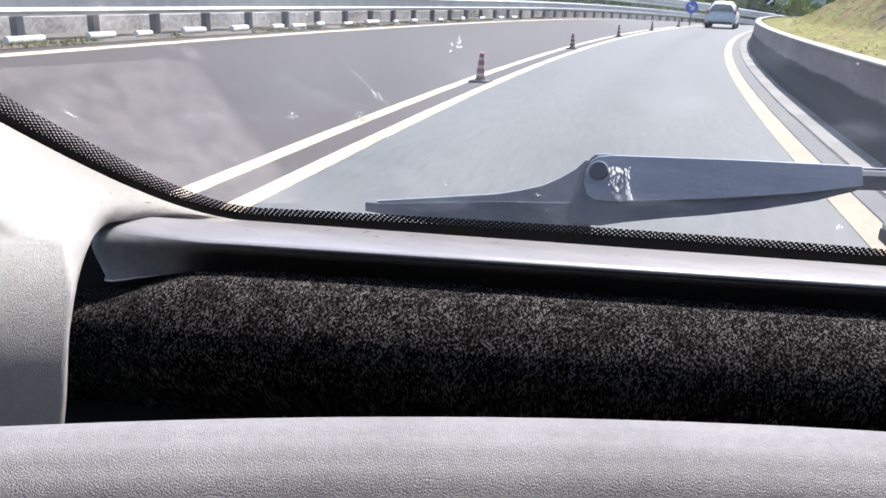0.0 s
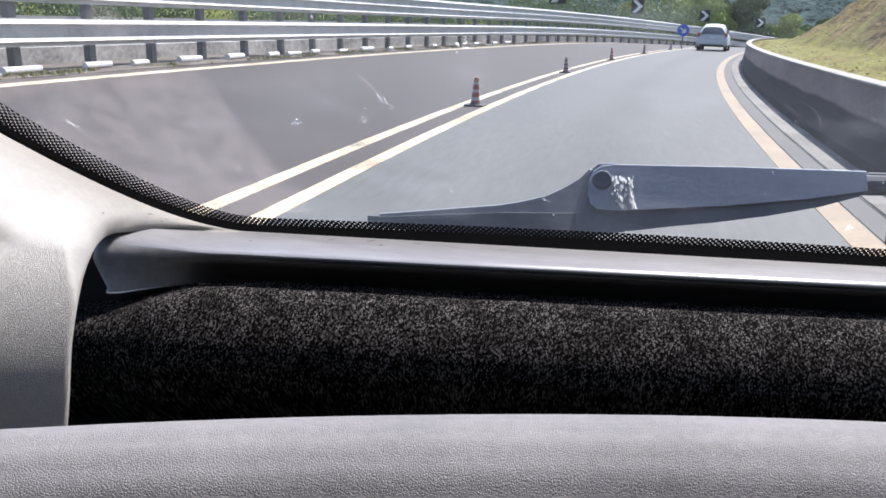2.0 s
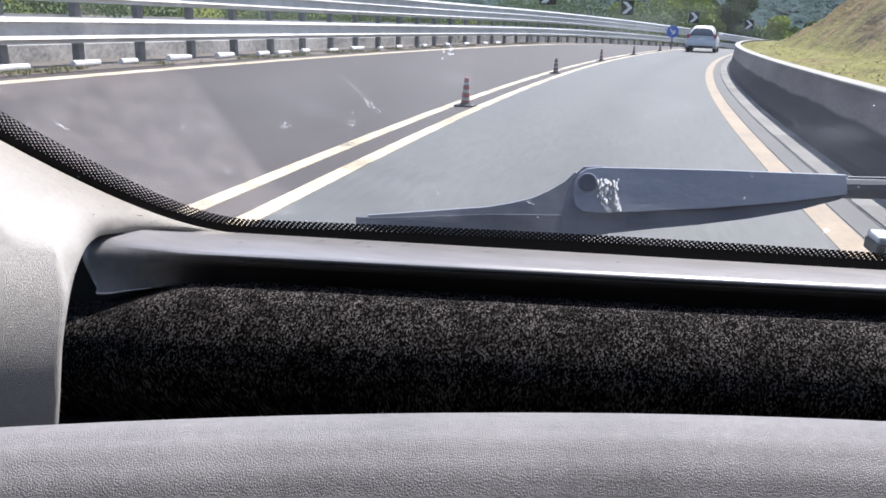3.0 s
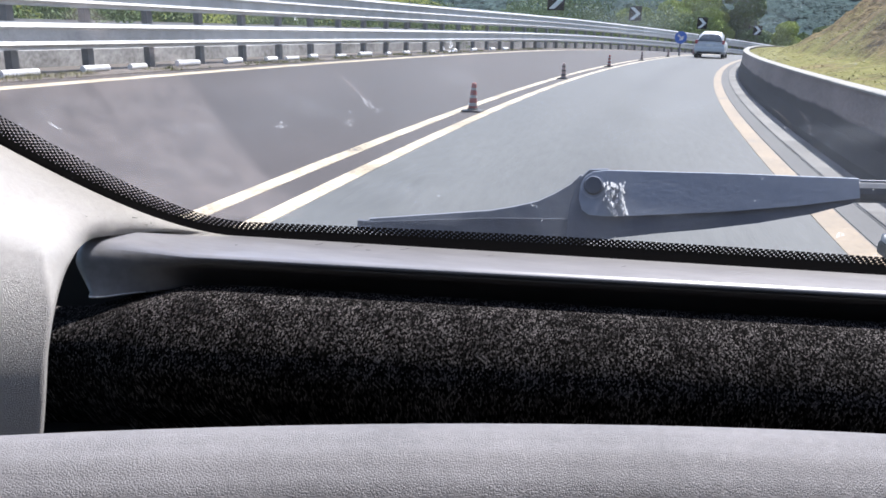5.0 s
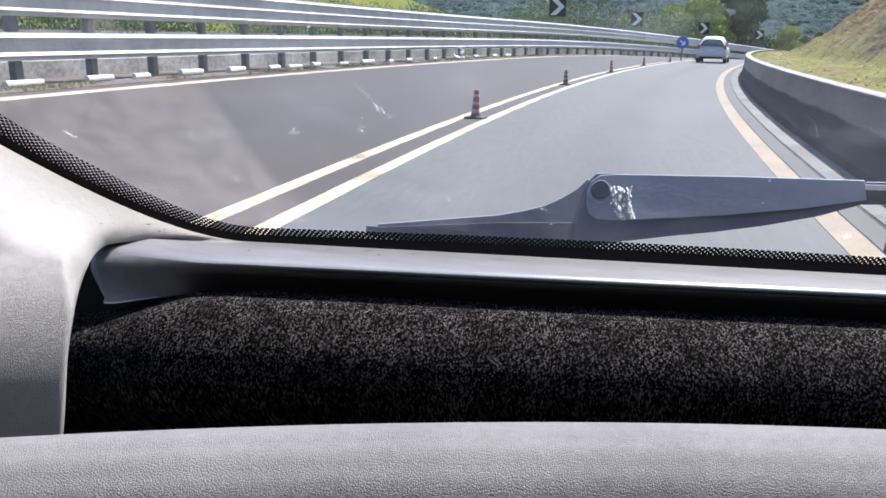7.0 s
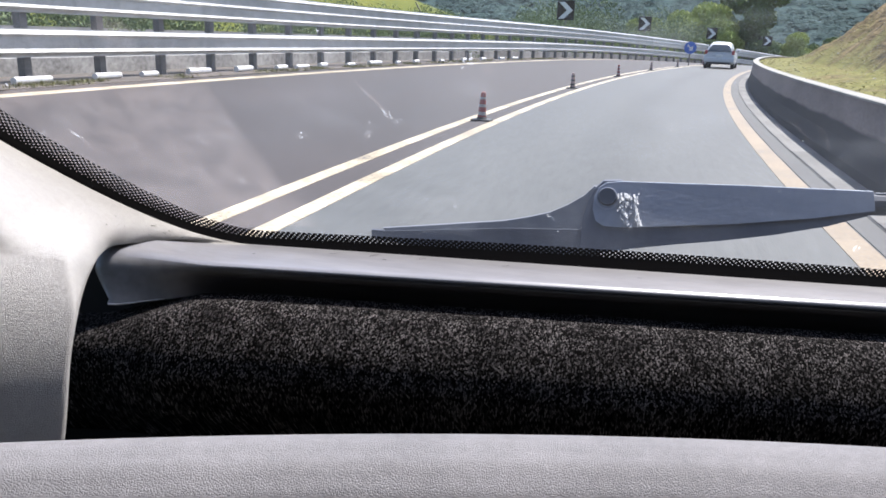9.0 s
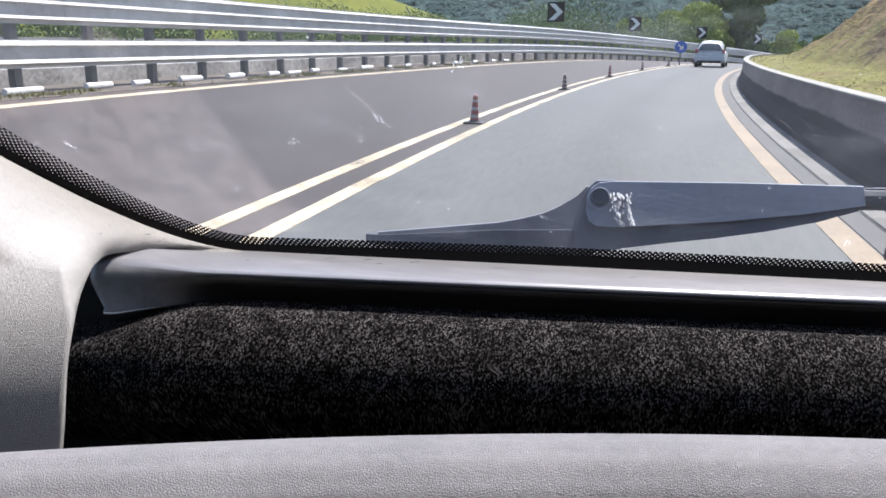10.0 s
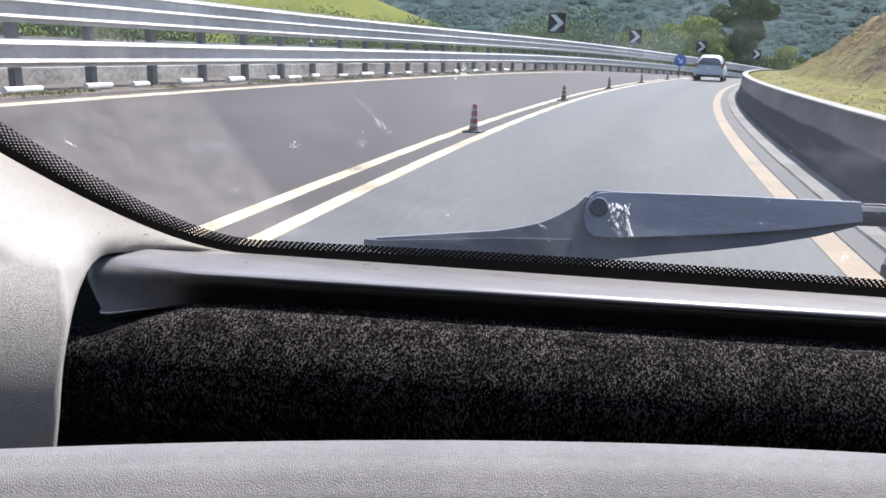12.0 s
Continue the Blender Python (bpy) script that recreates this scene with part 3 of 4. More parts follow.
            q.parent = o
        k += 1
        s += step
    return rail


guard_rail(-11.9, (0.60, 0.95), (1.45, 1.76, 2.06), -6, 150, 2.0, STEEL, "tall galvanised guard rail of stacked corrugated beams")
guard_rail(-14.2, (0.80, 0.98), None, -6, 120, 2.6, STEEL_DULL, "dull galvanised guard rail standing behind the taller one")
kerb = tagged(link("kerb", strip(-6, 150, -13.7, -13.4, -0.1, 0.40), KERB), "low pale concrete wall between the guard rails", "kerb", kind="structure")


# ---- curve signs ----
def chevron_sign(s, z, size, label):
    at = on_road(s, -13.0)
    ob = thing("chevron_sign", label, "road sign", at, road_turn(s) - 8, "curve chevron signs")
    w, h = size, size
    part("board", boxes(((-w / 2, -0.015, z - h / 2), (w / 2, 0.015, z + h / 2)), bevel=0.008), SIGN_BLACK, ob)
    bm = bmesh.new()
    t = w * 0.34
    for sgn in (1, -1):
        pts = [(-w * 0.42, sgn * h * 0.42), (-w * 0.42 + t, sgn * h * 0.42), (w * 0.42, 0), (w * 0.42 - t, 0)]
        f = [bm.verts.new((x, -0.022, z + y)) for x, y in pts]
        g = [bm.verts.new((x, -0.0145, z + y)) for x, y in pts]
        bm.faces.new(f)
        bm.faces.new(g[::-1])
        for i in range(4):
            bm.faces.new((f[i], f[(i + 1) % 4], g[(i + 1) % 4], g[i]))
    part("chevron", bm, SIGN_WHITE, ob, "white arrowhead pointing along the curve")
    part("pole", tube(bmesh.new(), (0, 0.05, -0.4), (0, 0.05, z + h * 0.3), 0.035, 0.035, 10), POST, ob)
    return ob


for s, z, size in ((56.5, 3.38, 1.40), (74.5, 3.34, 1.30), (93.0, 3.50, 1.28), (110.0, 3.83, 1.25)):
    chevron_sign(s, z, size, "black and white chevron curve sign on a pole")

bent = thing("sign_pole", "thin dark metal pole behind the guard rail", "pole", on_road(38.5, -14.8))
part("shaft", tube(tube(bmesh.new(), (0, 0, -0.4), (0, 0, 2.45), 0.04, 0.04, 8), (0, 0, 2.43), (-0.25, 0, 2.85), 0.04, 0.035, 8), POST, bent)


# ---- lane delineators on the double line ----
def delineator(s, style, lean=0.0):
    names = {"white": "scuffed white tapered lane delineator with dark bands on a black base", "brown": "grimy grey-brown lane delineator with faded bands on a black base", "red": "faded red lane delineator with white bands on a black base"}
    ob = thing("lane_delineator", names[style], "delineator", on_road(s, -2.36, 0.0), road_turn(s), "delineators on the centre line")
    part("base", boxes(((-0.15, -0.13, 0.002), (0.15, 0.13, 0.026)), bevel=0.010), BLACK, ob, "black rubber base")
    part("collar", tube(bmesh.new(), (0, 0, 0.026), (0, 0, 0.055), 0.088, 0.070, 16), BLACK, ob)
    h = {"red": 0.36, "white": 0.37, "brown": 0.34}[style]
    low, top = Vector((0, 0, 0.05)), Vector((math.sin(lean) * h, 0, 0.05 + math.cos(lean) * h))
    mat, other = {"red": (POST_RED, POST_WHITE), "white": (POST_WHITE, POST_DARK), "brown": (POST_BROWN, POST_DARK)}[style]
    part("cone", tube(bmesh.new(), low, top, 0.066, 0.034, 16), mat, ob, smooth=False)
    for k, w in ((0.10, 0.13), (0.42, 0.12), (0.74, 0.10)):
        a, b = low.lerp(top, k), low.lerp(top, k + w)
        part("band", tube(bmesh.new(), a, b, 0.068 - 0.032 * k, 0.068 - 0.032 * (k + w), 16), other, ob)
    part("cap", tube(bmesh.new(), top, top + Vector((0, 0, 0.014)), 0.036, 0.022, 16), mat, ob)


for s, style in ((11.3, "red"), (20.4, "brown"), (29.0, "red"), (37.4, "brown"), (45.4, "brown"), (54.0, "red"), (62.6, "brown")):
    delineator(s, style, 0.03 * math.sin(s * 3))


# ---- the silver hatchback ahead ----
def hatchback(s, off):
    ob = thing("car", "silver hatchback driving ahead on the lane", "car", on_road(s, off), road_turn(s) * 0.8)
    L, W = 3.6, 1.60
    secs = [(0.0, 0.30, 0.74, 0.95), (0.05, 0.26, 0.80, 1.0), (0.6, 0.22, 0.84, 1.0), (2.2, 0.22, 0.86, 1.0), (3.2, 0.24, 0.78, 0.98), (3.65, 0.30, 0.62, 0.88), (3.7, 0.38, 0.55, 0.8)]
    bm = bmesh.new()
    rings = []
    for y, z0, z1, k in secs:
        w = W / 2 * k
        pts = [(-w * 0.92, z0), (-w, z0 + 0.12), (-w, z1 - 0.22), (-w * 0.96, z1 - 0.05), (-w * 0.86, z1), (w * 0.86, z1), (w * 0.96, z1 - 0.05), (w, z1 - 0.22), (w, z0 + 0.12), (w * 0.92, z0)]
        rings.append([bm.verts.new((x, y, z)) for x, z in pts])
    for r, q in zip(rings, rings[1:]):
        for i in range(10):
            bm.faces.new((r[i], r[(i + 1) % 10], q[(i + 1) % 10], q[i]))
    bm.faces.new(rings[0])
    bm.faces.new(rings[-1][::-1])
    body = part("body", bm, SILVER, ob, "silver painted body", smooth=False)
    bm = bmesh.new()
    rings = []
    for y, z, w in ((0.05, 0.84, 0.76), (0.16, 1.08, 0.66), (0.32, 1.28, 0.58), (0.52, 1.38, 0.53), (0.85, 1.43, 0.51), (1.6, 1.42, 0.52), (2.05, 1.31, 0.57), (2.75, 0.86, 0.74)):
        side = [(min(0.80, w + 0.13 * (1.47 - z) + 0.05), 0.80), (w + 0.35 * (min(0.80, w + 0.10) - w), 0.5 * (0.80 + z)), (w * 0.98, z - 0.07), (w * 0.90, z - 0.025), (w * 0.72, z - 0.004), (w * 0.36, z + 0.008)]
        rings.append([bm.verts.new(p) for p in [(-a, y, b) for a, b in side] + [(a, y, b) for a, b in reversed(side)]])
    for r, q in zip(rings, rings[1:]):
        for i in range(12):
            bm.faces.new((r[i], r[(i + 1) % 12], q[(i + 1) % 12], q[i]))
    bm.faces.new(rings[0])
    bm.faces.new(rings[-1][::-1])
    part("cabin", bm, SILVER, ob, smooth=True)
    part("rear_window", sheet(lambda u, v: ((u - 0.5) * (1.30 - 0.36 * v - 0.10 * v ** 4), 0.018 + 0.20 * v + 0.07 * v * v, 0.91 + 0.37 * v - 0.02 * (2 * u - 1) ** 2), 10, 5, (0, 0.02, 0)), TINT, ob, "dark tinted rear window")
    for sg in (-1, 1):
        part("side_window", boxes(((sg * 0.690 - 0.012, 0.6, 0.93), (sg * 0.690 + 0.012, 2.0, 1.24)), bevel=0.01), TINT, ob)
        part("tail_lamp", boxes(((sg * 0.71 - 0.075, -0.02, 0.76), (sg * 0.71 + 0.075, 0.10, 0.97)), bevel=0.03), TAIL, ob, "red tail lamp")
        part("mirror", boxes(((sg * 0.86 - 0.07, 2.25, 0.92), (sg * 0.86 + 0.07, 2.33, 1.02)), bevel=0.03), SILVER, ob)
        for y in (0.62, 3.0):
            tyre = part("wheel", tube(bmesh.new(), (sg * 0.80, y, 0.29), (sg * 0.62, y, 0.29), 0.29, 0.29, 24), BLACK, ob, "black tyre")
            part("rim", tube(bmesh.new(), (sg * 0.812, y, 0.29), (sg * 0.79, y, 0.29), 0.17, 0.18, 16), CHROME, tyre)
    part("bumper", boxes(((-0.80, -0.09, 0.34), (0.80, 0.06, 0.60)), bevel=0.05), SILVER, ob)
    part("bumper_insert", boxes(((-0.62, -0.075, 0.24), (0.62, 0.05, 0.35)), bevel=0.02), BLACK, ob, "black lower bumper")
    part("plate", boxes(((-0.18, -0.055, 0.64), (0.18, 0.0, 0.76)), bevel=0.004), PLATE, ob, "pale blank plate")
    part("wiper", boxes(((-0.02, 0.06, 0.96), (0.26, 0.085, 0.98)), bevel=0.004), BLACK, ob)
    return ob


hatchback(46.0, -0.30)


# ---- trees and bushes ----
def leaves(bm, centre, radius, count, size, squash=0.8, rng=random):
    for _ in range(count):
        d = Vector((rng.gauss(0, 1), rng.gauss(0, 1), rng.gauss(0, 1)))
        d.normalize()
        p = Vector(centre) + Vector((d.x, d.y, d.z * squash)) * radius * rng.uniform(0.55, 1.05) ** 0.6
        q = Euler((rng.uniform(0, 6.3), rng.uniform(0, 6.3), rng.uniform(0, 6.3))).to_matrix()
        k = size * rng.uniform(0.6, 1.4)
        vs = [bm.verts.new(p + q @ Vector(c)) for c in ((-k, 0, 0), (0, -k * 0.45, k * 0.1), (k, 0, 0), (0, k * 0.45, k * 0.1))]
        bm.faces.new(vs)


def tree_meshes(seed, height, spread, low):
    rng = random.Random(seed)
    tb = bmesh.new()
    tube(tb, (0, 0, -0.5), (0.1, 0, height * 0.55), 0.26, 0.15, 10)
    tube(tb, (0.1, 0, height * 0.54), (0, 0.1, height * 0.9), 0.15, 0.04, 8)
    cb = bmesh.new()
    for i in range(11):
        a, z = rng.uniform(0, 6.3), height * rng.uniform(low, 0.85)
        r = spread * rng.uniform(0.45, 1.0)
        tip = Vector((math.cos(a) * r, math.sin(a) * r, z + rng.uniform(0.2, 1.2)))
        tube(tb, (0, 0, z * 0.85), tip, 0.07, 0.02, 6)
        leaves(cb, tip, spread * rng.uniform(0.38, 0.6), 1000, 0.24, 0.75, rng)
    leaves(cb, (0, 0, height * 0.9), spread * 0.6, 1300, 0.24, 0.9, rng)
    return tb, cb


def tree_kind(name, seed, height, spread, low, mat, label):
    ob = thing(name, label, "tree", (0, 0, -200))
    tb, cb = tree_meshes(seed, height, spread, low)
    part("trunk", tb, BARK, ob)
    part("crown", cb, mat, ob, "crown of small green leaves")
    return ob


def polar(deg, d):
    x, y = math.sin(radians(deg)) * d, math.cos(radians(deg)) * d
    return (x, y, dip(RADIUS * math.atan2(y, RADIUS - x)) - 0.3)


kinds = [tree_kind("tree", 3, 11, 3.6, 0.12, LEAF, "dark green broadleaf tree beyond the guard rail"), tree_kind("tree", 5, 14, 3.2, 0.08, LEAF, "tall dark tree beyond the guard rail"),
         tree_kind("tree", 9, 8, 3.4, 0.10, LEAF_LIGHT, "lighter green tree beyond the guard rail")]
spots = [(4.9, 128, 2, 1.1), (5.8, 132, 0, 0.75), (7.6, 130, 1, 1.0), (3.2, 134, 2, 0.9), (8.5, 126, 1, 1.05), (8.0, 138, 1, 1.1), (1.4, 128, 2, 0.75), (2.4, 126, 0, 0.55), (4.0, 124, 2, 0.75), (5.9, 122, 2, 0.75), (6.6, 127, 0, 0.6),
         (10.9, 128, 2, 0.6), (11.8, 132, 0, 0.5), (13.0, 136, 0, 0.62), (14.4, 130, 2, 0.5), (16.5, 138, 0, 0.8), (18.5, 130, 1, 0.8), (-0.4, 140, 0, 0.38), (-42, 92, 0, 1.0), (-47, 90, 2, 1.0)]
rng = random.Random(11)
for deg, d, k, grow in spots:
    m = Matrix.Translation(polar(deg, d)) @ pose(0, 0, 0, 0, 0, rng.uniform(0, 360)) @ Matrix.Scale(grow, 4)
    if kinds[k].location.z < -100:
        kinds[k].matrix_basis = m
    else:
        copy_thing(kinds[k], m)


def bush_kind(seed, mat, label):
    ob = thing("bush", label, "bush", (0, 0, -200))
    r = random.Random(seed)
    bm = bmesh.new()
    for _ in range(5):
        leaves(bm, (r.uniform(-0.8, 0.8), r.uniform(-0.6, 0.6), r.uniform(0.4, 1.0)), r.uniform(0.6, 0.9), 1000, 0.030, 0.8, r)
    part("crown", bm, mat, ob)
    st = bmesh.new()
    for _ in range(4):
        tube(st, (0, 0, -0.3), (r.uniform(-0.5, 0.5), r.uniform(-0.5, 0.5), 0.8), 0.03, 0.015, 6)
    part("stems", st, BARK, ob)
    return ob


bushes = [bush_kind(21, LEAF_LIGHT, "sunlit green bush beyond the guard rail"), bush_kind(22, LEAF, "dark green bush beyond the guard rail")]
used = [False, False]
for i in range(58):
    k = 0 if rng.random() < 0.85 else 1
    s = rng.uniform(50, 128)
    off = -rng.uniform(18.0, 26)
    grow = rng.uniform(0.8, 1.3) if s < 66 else rng.uniform(1.5, 2.2)
    m = Matrix.Translation(on_road(s, off, -0.1)) @ pose(0, 0, 0, 0, 0, rng.uniform(0, 360)) @ Matrix.Scale(grow, 4)
    if not used[k]:
        bushes[k].matrix_basis = m
        used[k] = True
    else:
        copy_thing(bushes[k], m)

# overgrown strip behind the guard rails
hedge = random.Random(17)
for i in range(46):
    s = -2 + 1.5 * i + hedge.uniform(-0.5, 0.5)
    m = Matrix.Translation(on_road(s, -hedge.uniform(15.6, 17.6), -0.15)) @ pose(0, 0, 0, 0, 0, hedge.uniform(0, 360)) @ Matrix.Scale(hedge.uniform(0.70, 1.0), 4)
    copy_thing(bushes[1 if hedge.random() < 0.72 else 0], m)

r = random.Random(5)
quads = []
for i in range(7000):
    deg, d = r.uniform(-36, 24), 190 + 380 * r.random() ** 1.3
    base = Vector(land((deg + 180) / 360, ((d - 0.5) / 900) ** (1 / 2.2)))
    h = r.uniform(0.5, 1.7)
    for _ in range(40):
        t = r.random()
        w = (1 - t * 0.6) * 2.6
        a = r.uniform(0, 6.3)
        p = base + Vector((math.cos(a) * w * r.random() ** 0.5, math.sin(a) * w * r.random() ** 0.5, h * t + 0.3))
        k = r.uniform(0.30, 0.70)
        q = Euler((r.uniform(0.20, 0.75), r.uniform(-0.35, 0.35), 0)).to_matrix() @ Euler((0, 0, r.uniform(0, 6.3))).to_matrix()
        quads.append([p + q @ Vector(c) * k for c in ((-1, 0, 0), (0, -0.6, 0.1), (1, 0, 0), (0, 0.6, 0.1))])
me = bpy.data.meshes.new("forest")
me.from_pydata([v for q in quads for v in q], [], [(4 * i, 4 * i + 1, 4 * i + 2, 4 * i + 3) for i in range(len(quads))])
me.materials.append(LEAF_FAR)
tagged(new("forest", me), "wooded mountainside in the distance, tinted blue-green for haze", "forest", kind="stuff")

# ---- the car that the camera rides in: places from the eye, 1.2 m above the road ----
EYE = 1.2
SLANT = math.tan(radians(52))
own = thing("car_interior", "grey car interior seen over the dashboard through a dusty windscreen", "car interior", (0, 0, EYE))


def pane_y(x, z):
    """The windscreen: how far ahead it is."""
    return 0.447 + 0.11 * x - 0.06 * max(0, x - 0.3) ** 2 - (z + 0.126) / SLANT


def bezier(a, b, c, d, t):
    return tuple((1 - t) ** 3 * p + 3 * t * (1 - t) ** 2 * q + 3 * t * t * (1 - t) * r + t ** 3 * w for p, q, r, w in zip(a, b, c, d))


def edge(u):
    """The visible edge of the glass as (x, z): along the foot, round the corner, up the pillar."""
    if u < 0.5:
        t = u / 0.5
        return (0.95 + (-0.205 - 0.95) * t, -0.1251 + 0.003 * math.sin(min(1, max(0, (t - 0.62) / 0.38)) * 3.1416))
    if u < 0.8:
        return bezier((-0.205, -0.1251), (-0.243, -0.1251), (-0.276, -0.113), (-0.3302, -0.0623), (u - 0.5) / 0.3)
    t = (u - 0.8) / 0.2
    return (-0.3302 - 0.12 * t, -0.0623 + 0.13 * t + 0.03 * t * t)


def edge_point(u, inward, lift=0.0):
    x, z = edge(u)
    x2, z2 = edge(min(1, u + 1e-3))
    x1, z1 = edge(max(0, u - 1e-3))
    tx, tz = x2 - x1, (z2 - z1) / math.sin(radians(52))
    n = math.hypot(tx, tz)
    nx, nz = tz / n, -tx / n
    x, z = x + nx * inward, z + nz * inward * math.sin(radians(52))
    return Vector((x, pane_y(x, z) - lift * math.sin(radians(52)), z - lift * math.cos(radians(52))))


# windscreen pane
def pane(u, v):
    z = -0.150 + 0.47 * v
    x0 = -0.37 - 0.30 * v
    x = x0 + (1.10 - x0) * u
    return (x, pane_y(x, z), z)


screen = part("windscreen", sheet(pane, 24, 10), GLASS, own, "dusty laminated glass", smooth=True)
screen.visible_shadow = False

# printed border
bm = bmesh.new()
uvl = bm.loops.layers.uv.new("UVMap")
us = [0.5 * i / 60 for i in range(60)] + [0.5 + 0.3 * i / 60 for i in range(60)] + [0.8 + 0.2 * i / 10 for i in range(11)]
ws = [-0.012, 0.0, 0.0045, 0.009, 0.0135, 0.018]
run, prev, rows = 0.0, None, []
for u in us:
    p = edge_point(u, 0)
    run += (p - prev).length if prev is not None else 0
    prev = p
    wide = 0.78 + 0.55 * smoothstep(0.48, 0.78, u)
    rows.append([(bm.verts.new(edge_point(u, w * wide, 0.0015)), run, w * wide) for w in ws])
for a, b in zip(rows, rows[1:]):
    for i in range(len(ws) - 1):
        quad = (a[i], b[i], b[i + 1], a[i + 1])
        f = bm.faces.new([q[0] for q in quad])
        for lp, q in zip(f.loops, quad):
            lp[uvl].uv = (q[1], q[2])
border = part("border_print", bm, FRIT, screen, "black dotted ceramic border")
border.visible_shadow = False


# dust specks and smears on the pane
def speck(bm, x, z, a, b, turn, rr):
    pts = []
    for i in range(9):
        t = i / 9 * 2 * math.pi
        k = rr.uniform(0.5, 1.2)
        du, dv = math.cos(t) * a * k, math.sin(t) * b * k
        pts.append((x + du * math.cos(turn) - dv * math.sin(turn), z + (du * math.sin(turn) + dv * math.cos(turn)) * 0.85))
    bm.faces.new([bm.verts.new((px, pane_y(px, pz) - 0.0016, pz - 0.0012)) for px, pz in pts])


SPECK = bpy.data.materials.new("dried_water_spots")
SPECK.use_nodes = True
snt = SPECK.node_tree
strans = node(snt, "ShaderNodeBsdfTranslucent", Color=(0.62, 0.66, 0.70, 1))
sclear = snt.nodes.new("ShaderNodeBsdfTransparent")
smix = snt.nodes.new("ShaderNodeMixShader")
smix.inputs[0].default_value = 0.24
snt.links.new(sclear.outputs[0], smix.inputs[1])
snt.links.new(strans.outputs[0], smix.inputs[2])
snt.links.new(smix.outputs[0], snt.nodes["Material Output"].inputs["Surface"])
bm = bmesh.new()
r = random.Random(77)
for i in range(150):
    x, z = r.uniform(-0.31, 0.2), r.uniform(-0.115, 0.015)
    a = 0.0002 + 0.0007 * r.random() ** 5
    speck(bm, x, z, a * r.uniform(0.6, 1.4), a, r.uniform(0, 3), r)
for x, z, a, b, turn in ((-0.2856, -0.0547, 0.0034, 0.0008, -0.7), (-0.2825, -0.0562, 0.0014, 0.0007, 0.3), (-0.1597, -0.0491, 0.0009, 0.0019, 0.2), (-0.1575, -0.0465, 0.0009, 0.0010, 0),
                         (-0.1120, -0.0330, 0.0040, 0.0004, -0.75), (-0.1073, -0.0369, 0.0011, 0.0009, 0.5), (-0.1234, -0.0449, 0.0018, 0.0004, 0.1), (-0.2021, -0.0780, 0.0026, 0.0003, -0.6),
                         (-0.0328, -0.0891, 0.0010, 0.0014, 0.4), (-0.0861, -0.0866, 0.0008, 0.0011, 0.3), (-0.0408, -0.0598, 0.0010, 0.0003, -0.8), (-0.1005, -0.0831, 0.0011, 0.0003, -0.6),
                         (-0.2154, -0.0525, 0.0009, 0.0006, -0.6), (-0.2557, -0.0605, 0.0006, 0.0006, 0), (-0.0687, -0.0075, 0.0012, 0.0018, 0.1), (0.131, -0.0985, 0.0012, 0.0026, -0.3), (-0.0672, -0.0045, 0.0013, 0.0016, 0.2), (-0.304, -0.0544, 0.0022, 0.0003, 0.05)):
    for _ in range(7):
        k = r.uniform(0.25, 0.6)
        speck(bm, x + r.gauss(0, 0.0014), z + r.gauss(0, 0.0011), a * k, b * k * 0.8 + 0.0001, turn + r.gauss(0, 0.5), r)
part("dust_specks", bm, SPECK, screen, "dried white water spots")["kind"] = "stuff"

# thin smears, and a dusty film that also paints the dash's reflection
SMEAR = bpy.data.materials.new("dust_and_reflection_smear")
SMEAR.use_nodes = True
ent = SMEAR.node_tree
etr = node(ent, "ShaderNodeBsdfTranslucent", Color=(0.85, 0.74, 0.70, 1))
ecl = ent.nodes.new("ShaderNodeBsdfTransparent")
emx = ent.nodes.new("ShaderNodeMixShader")
etc = ent.nodes.new("ShaderNodeTexCoord")
eno = node(ent, "ShaderNodeTexNoise", Scale=70.0, Detail=5.0, Roughness=0.65)
ent.links.new(etc.outputs["Object"], eno.inputs["Vector"])
emr = ent.nodes.new("ShaderNodeMapRange")
emr.inputs["From Min"].default_value, emr.inputs["From Max"].default_value = 0.35, 0.75
emr.inputs["To Min"].default_value, emr.inputs["To Max"].default_value = 0.005, 0.022
ent.links.new(eno.outputs["Fac"], emr.inputs["Value"])
ent.links.new(emr.outputs[0], emx.inputs[0])
ent.links.new(ecl.outputs[0], emx.inputs[1])
ent.links.new(etr.outputs[0], emx.inputs[2])
ent.links.new(emx.outputs[0], ent.nodes["Material Output"].inputs["Surface"])


def on_pane(bm, pts, lift):
    bm.faces.new([bm.verts.new((x, pane_y(x, z) - lift, z - lift * 0.8)) for x, z in pts])


def smear(bm, a, b, c, width, lift):
    """A curved streak through three places on the glass, thin at its ends."""
    left, right = [], []
    for i in range(11):
        t = i / 10
        x, z = ((1 - t) ** 2 * p + 2 * t * (1 - t) * q + t * t * w for p, q, w in zip(a, b, c))
        w2 = width * math.sin(math.pi * (0.06 + 0.88 * t)) * r.uniform(0.7, 1.2)
        tx, tz = c[0] - a[0], c[1] - a[1]
        n = math.hypot(tx, tz)
        left.append((x - tz / n * w2, z + tx / n * w2))
        right.append((x + tz / n * w2, z - tx / n * w2))
    on_pane(bm, left + right[::-1], lift)


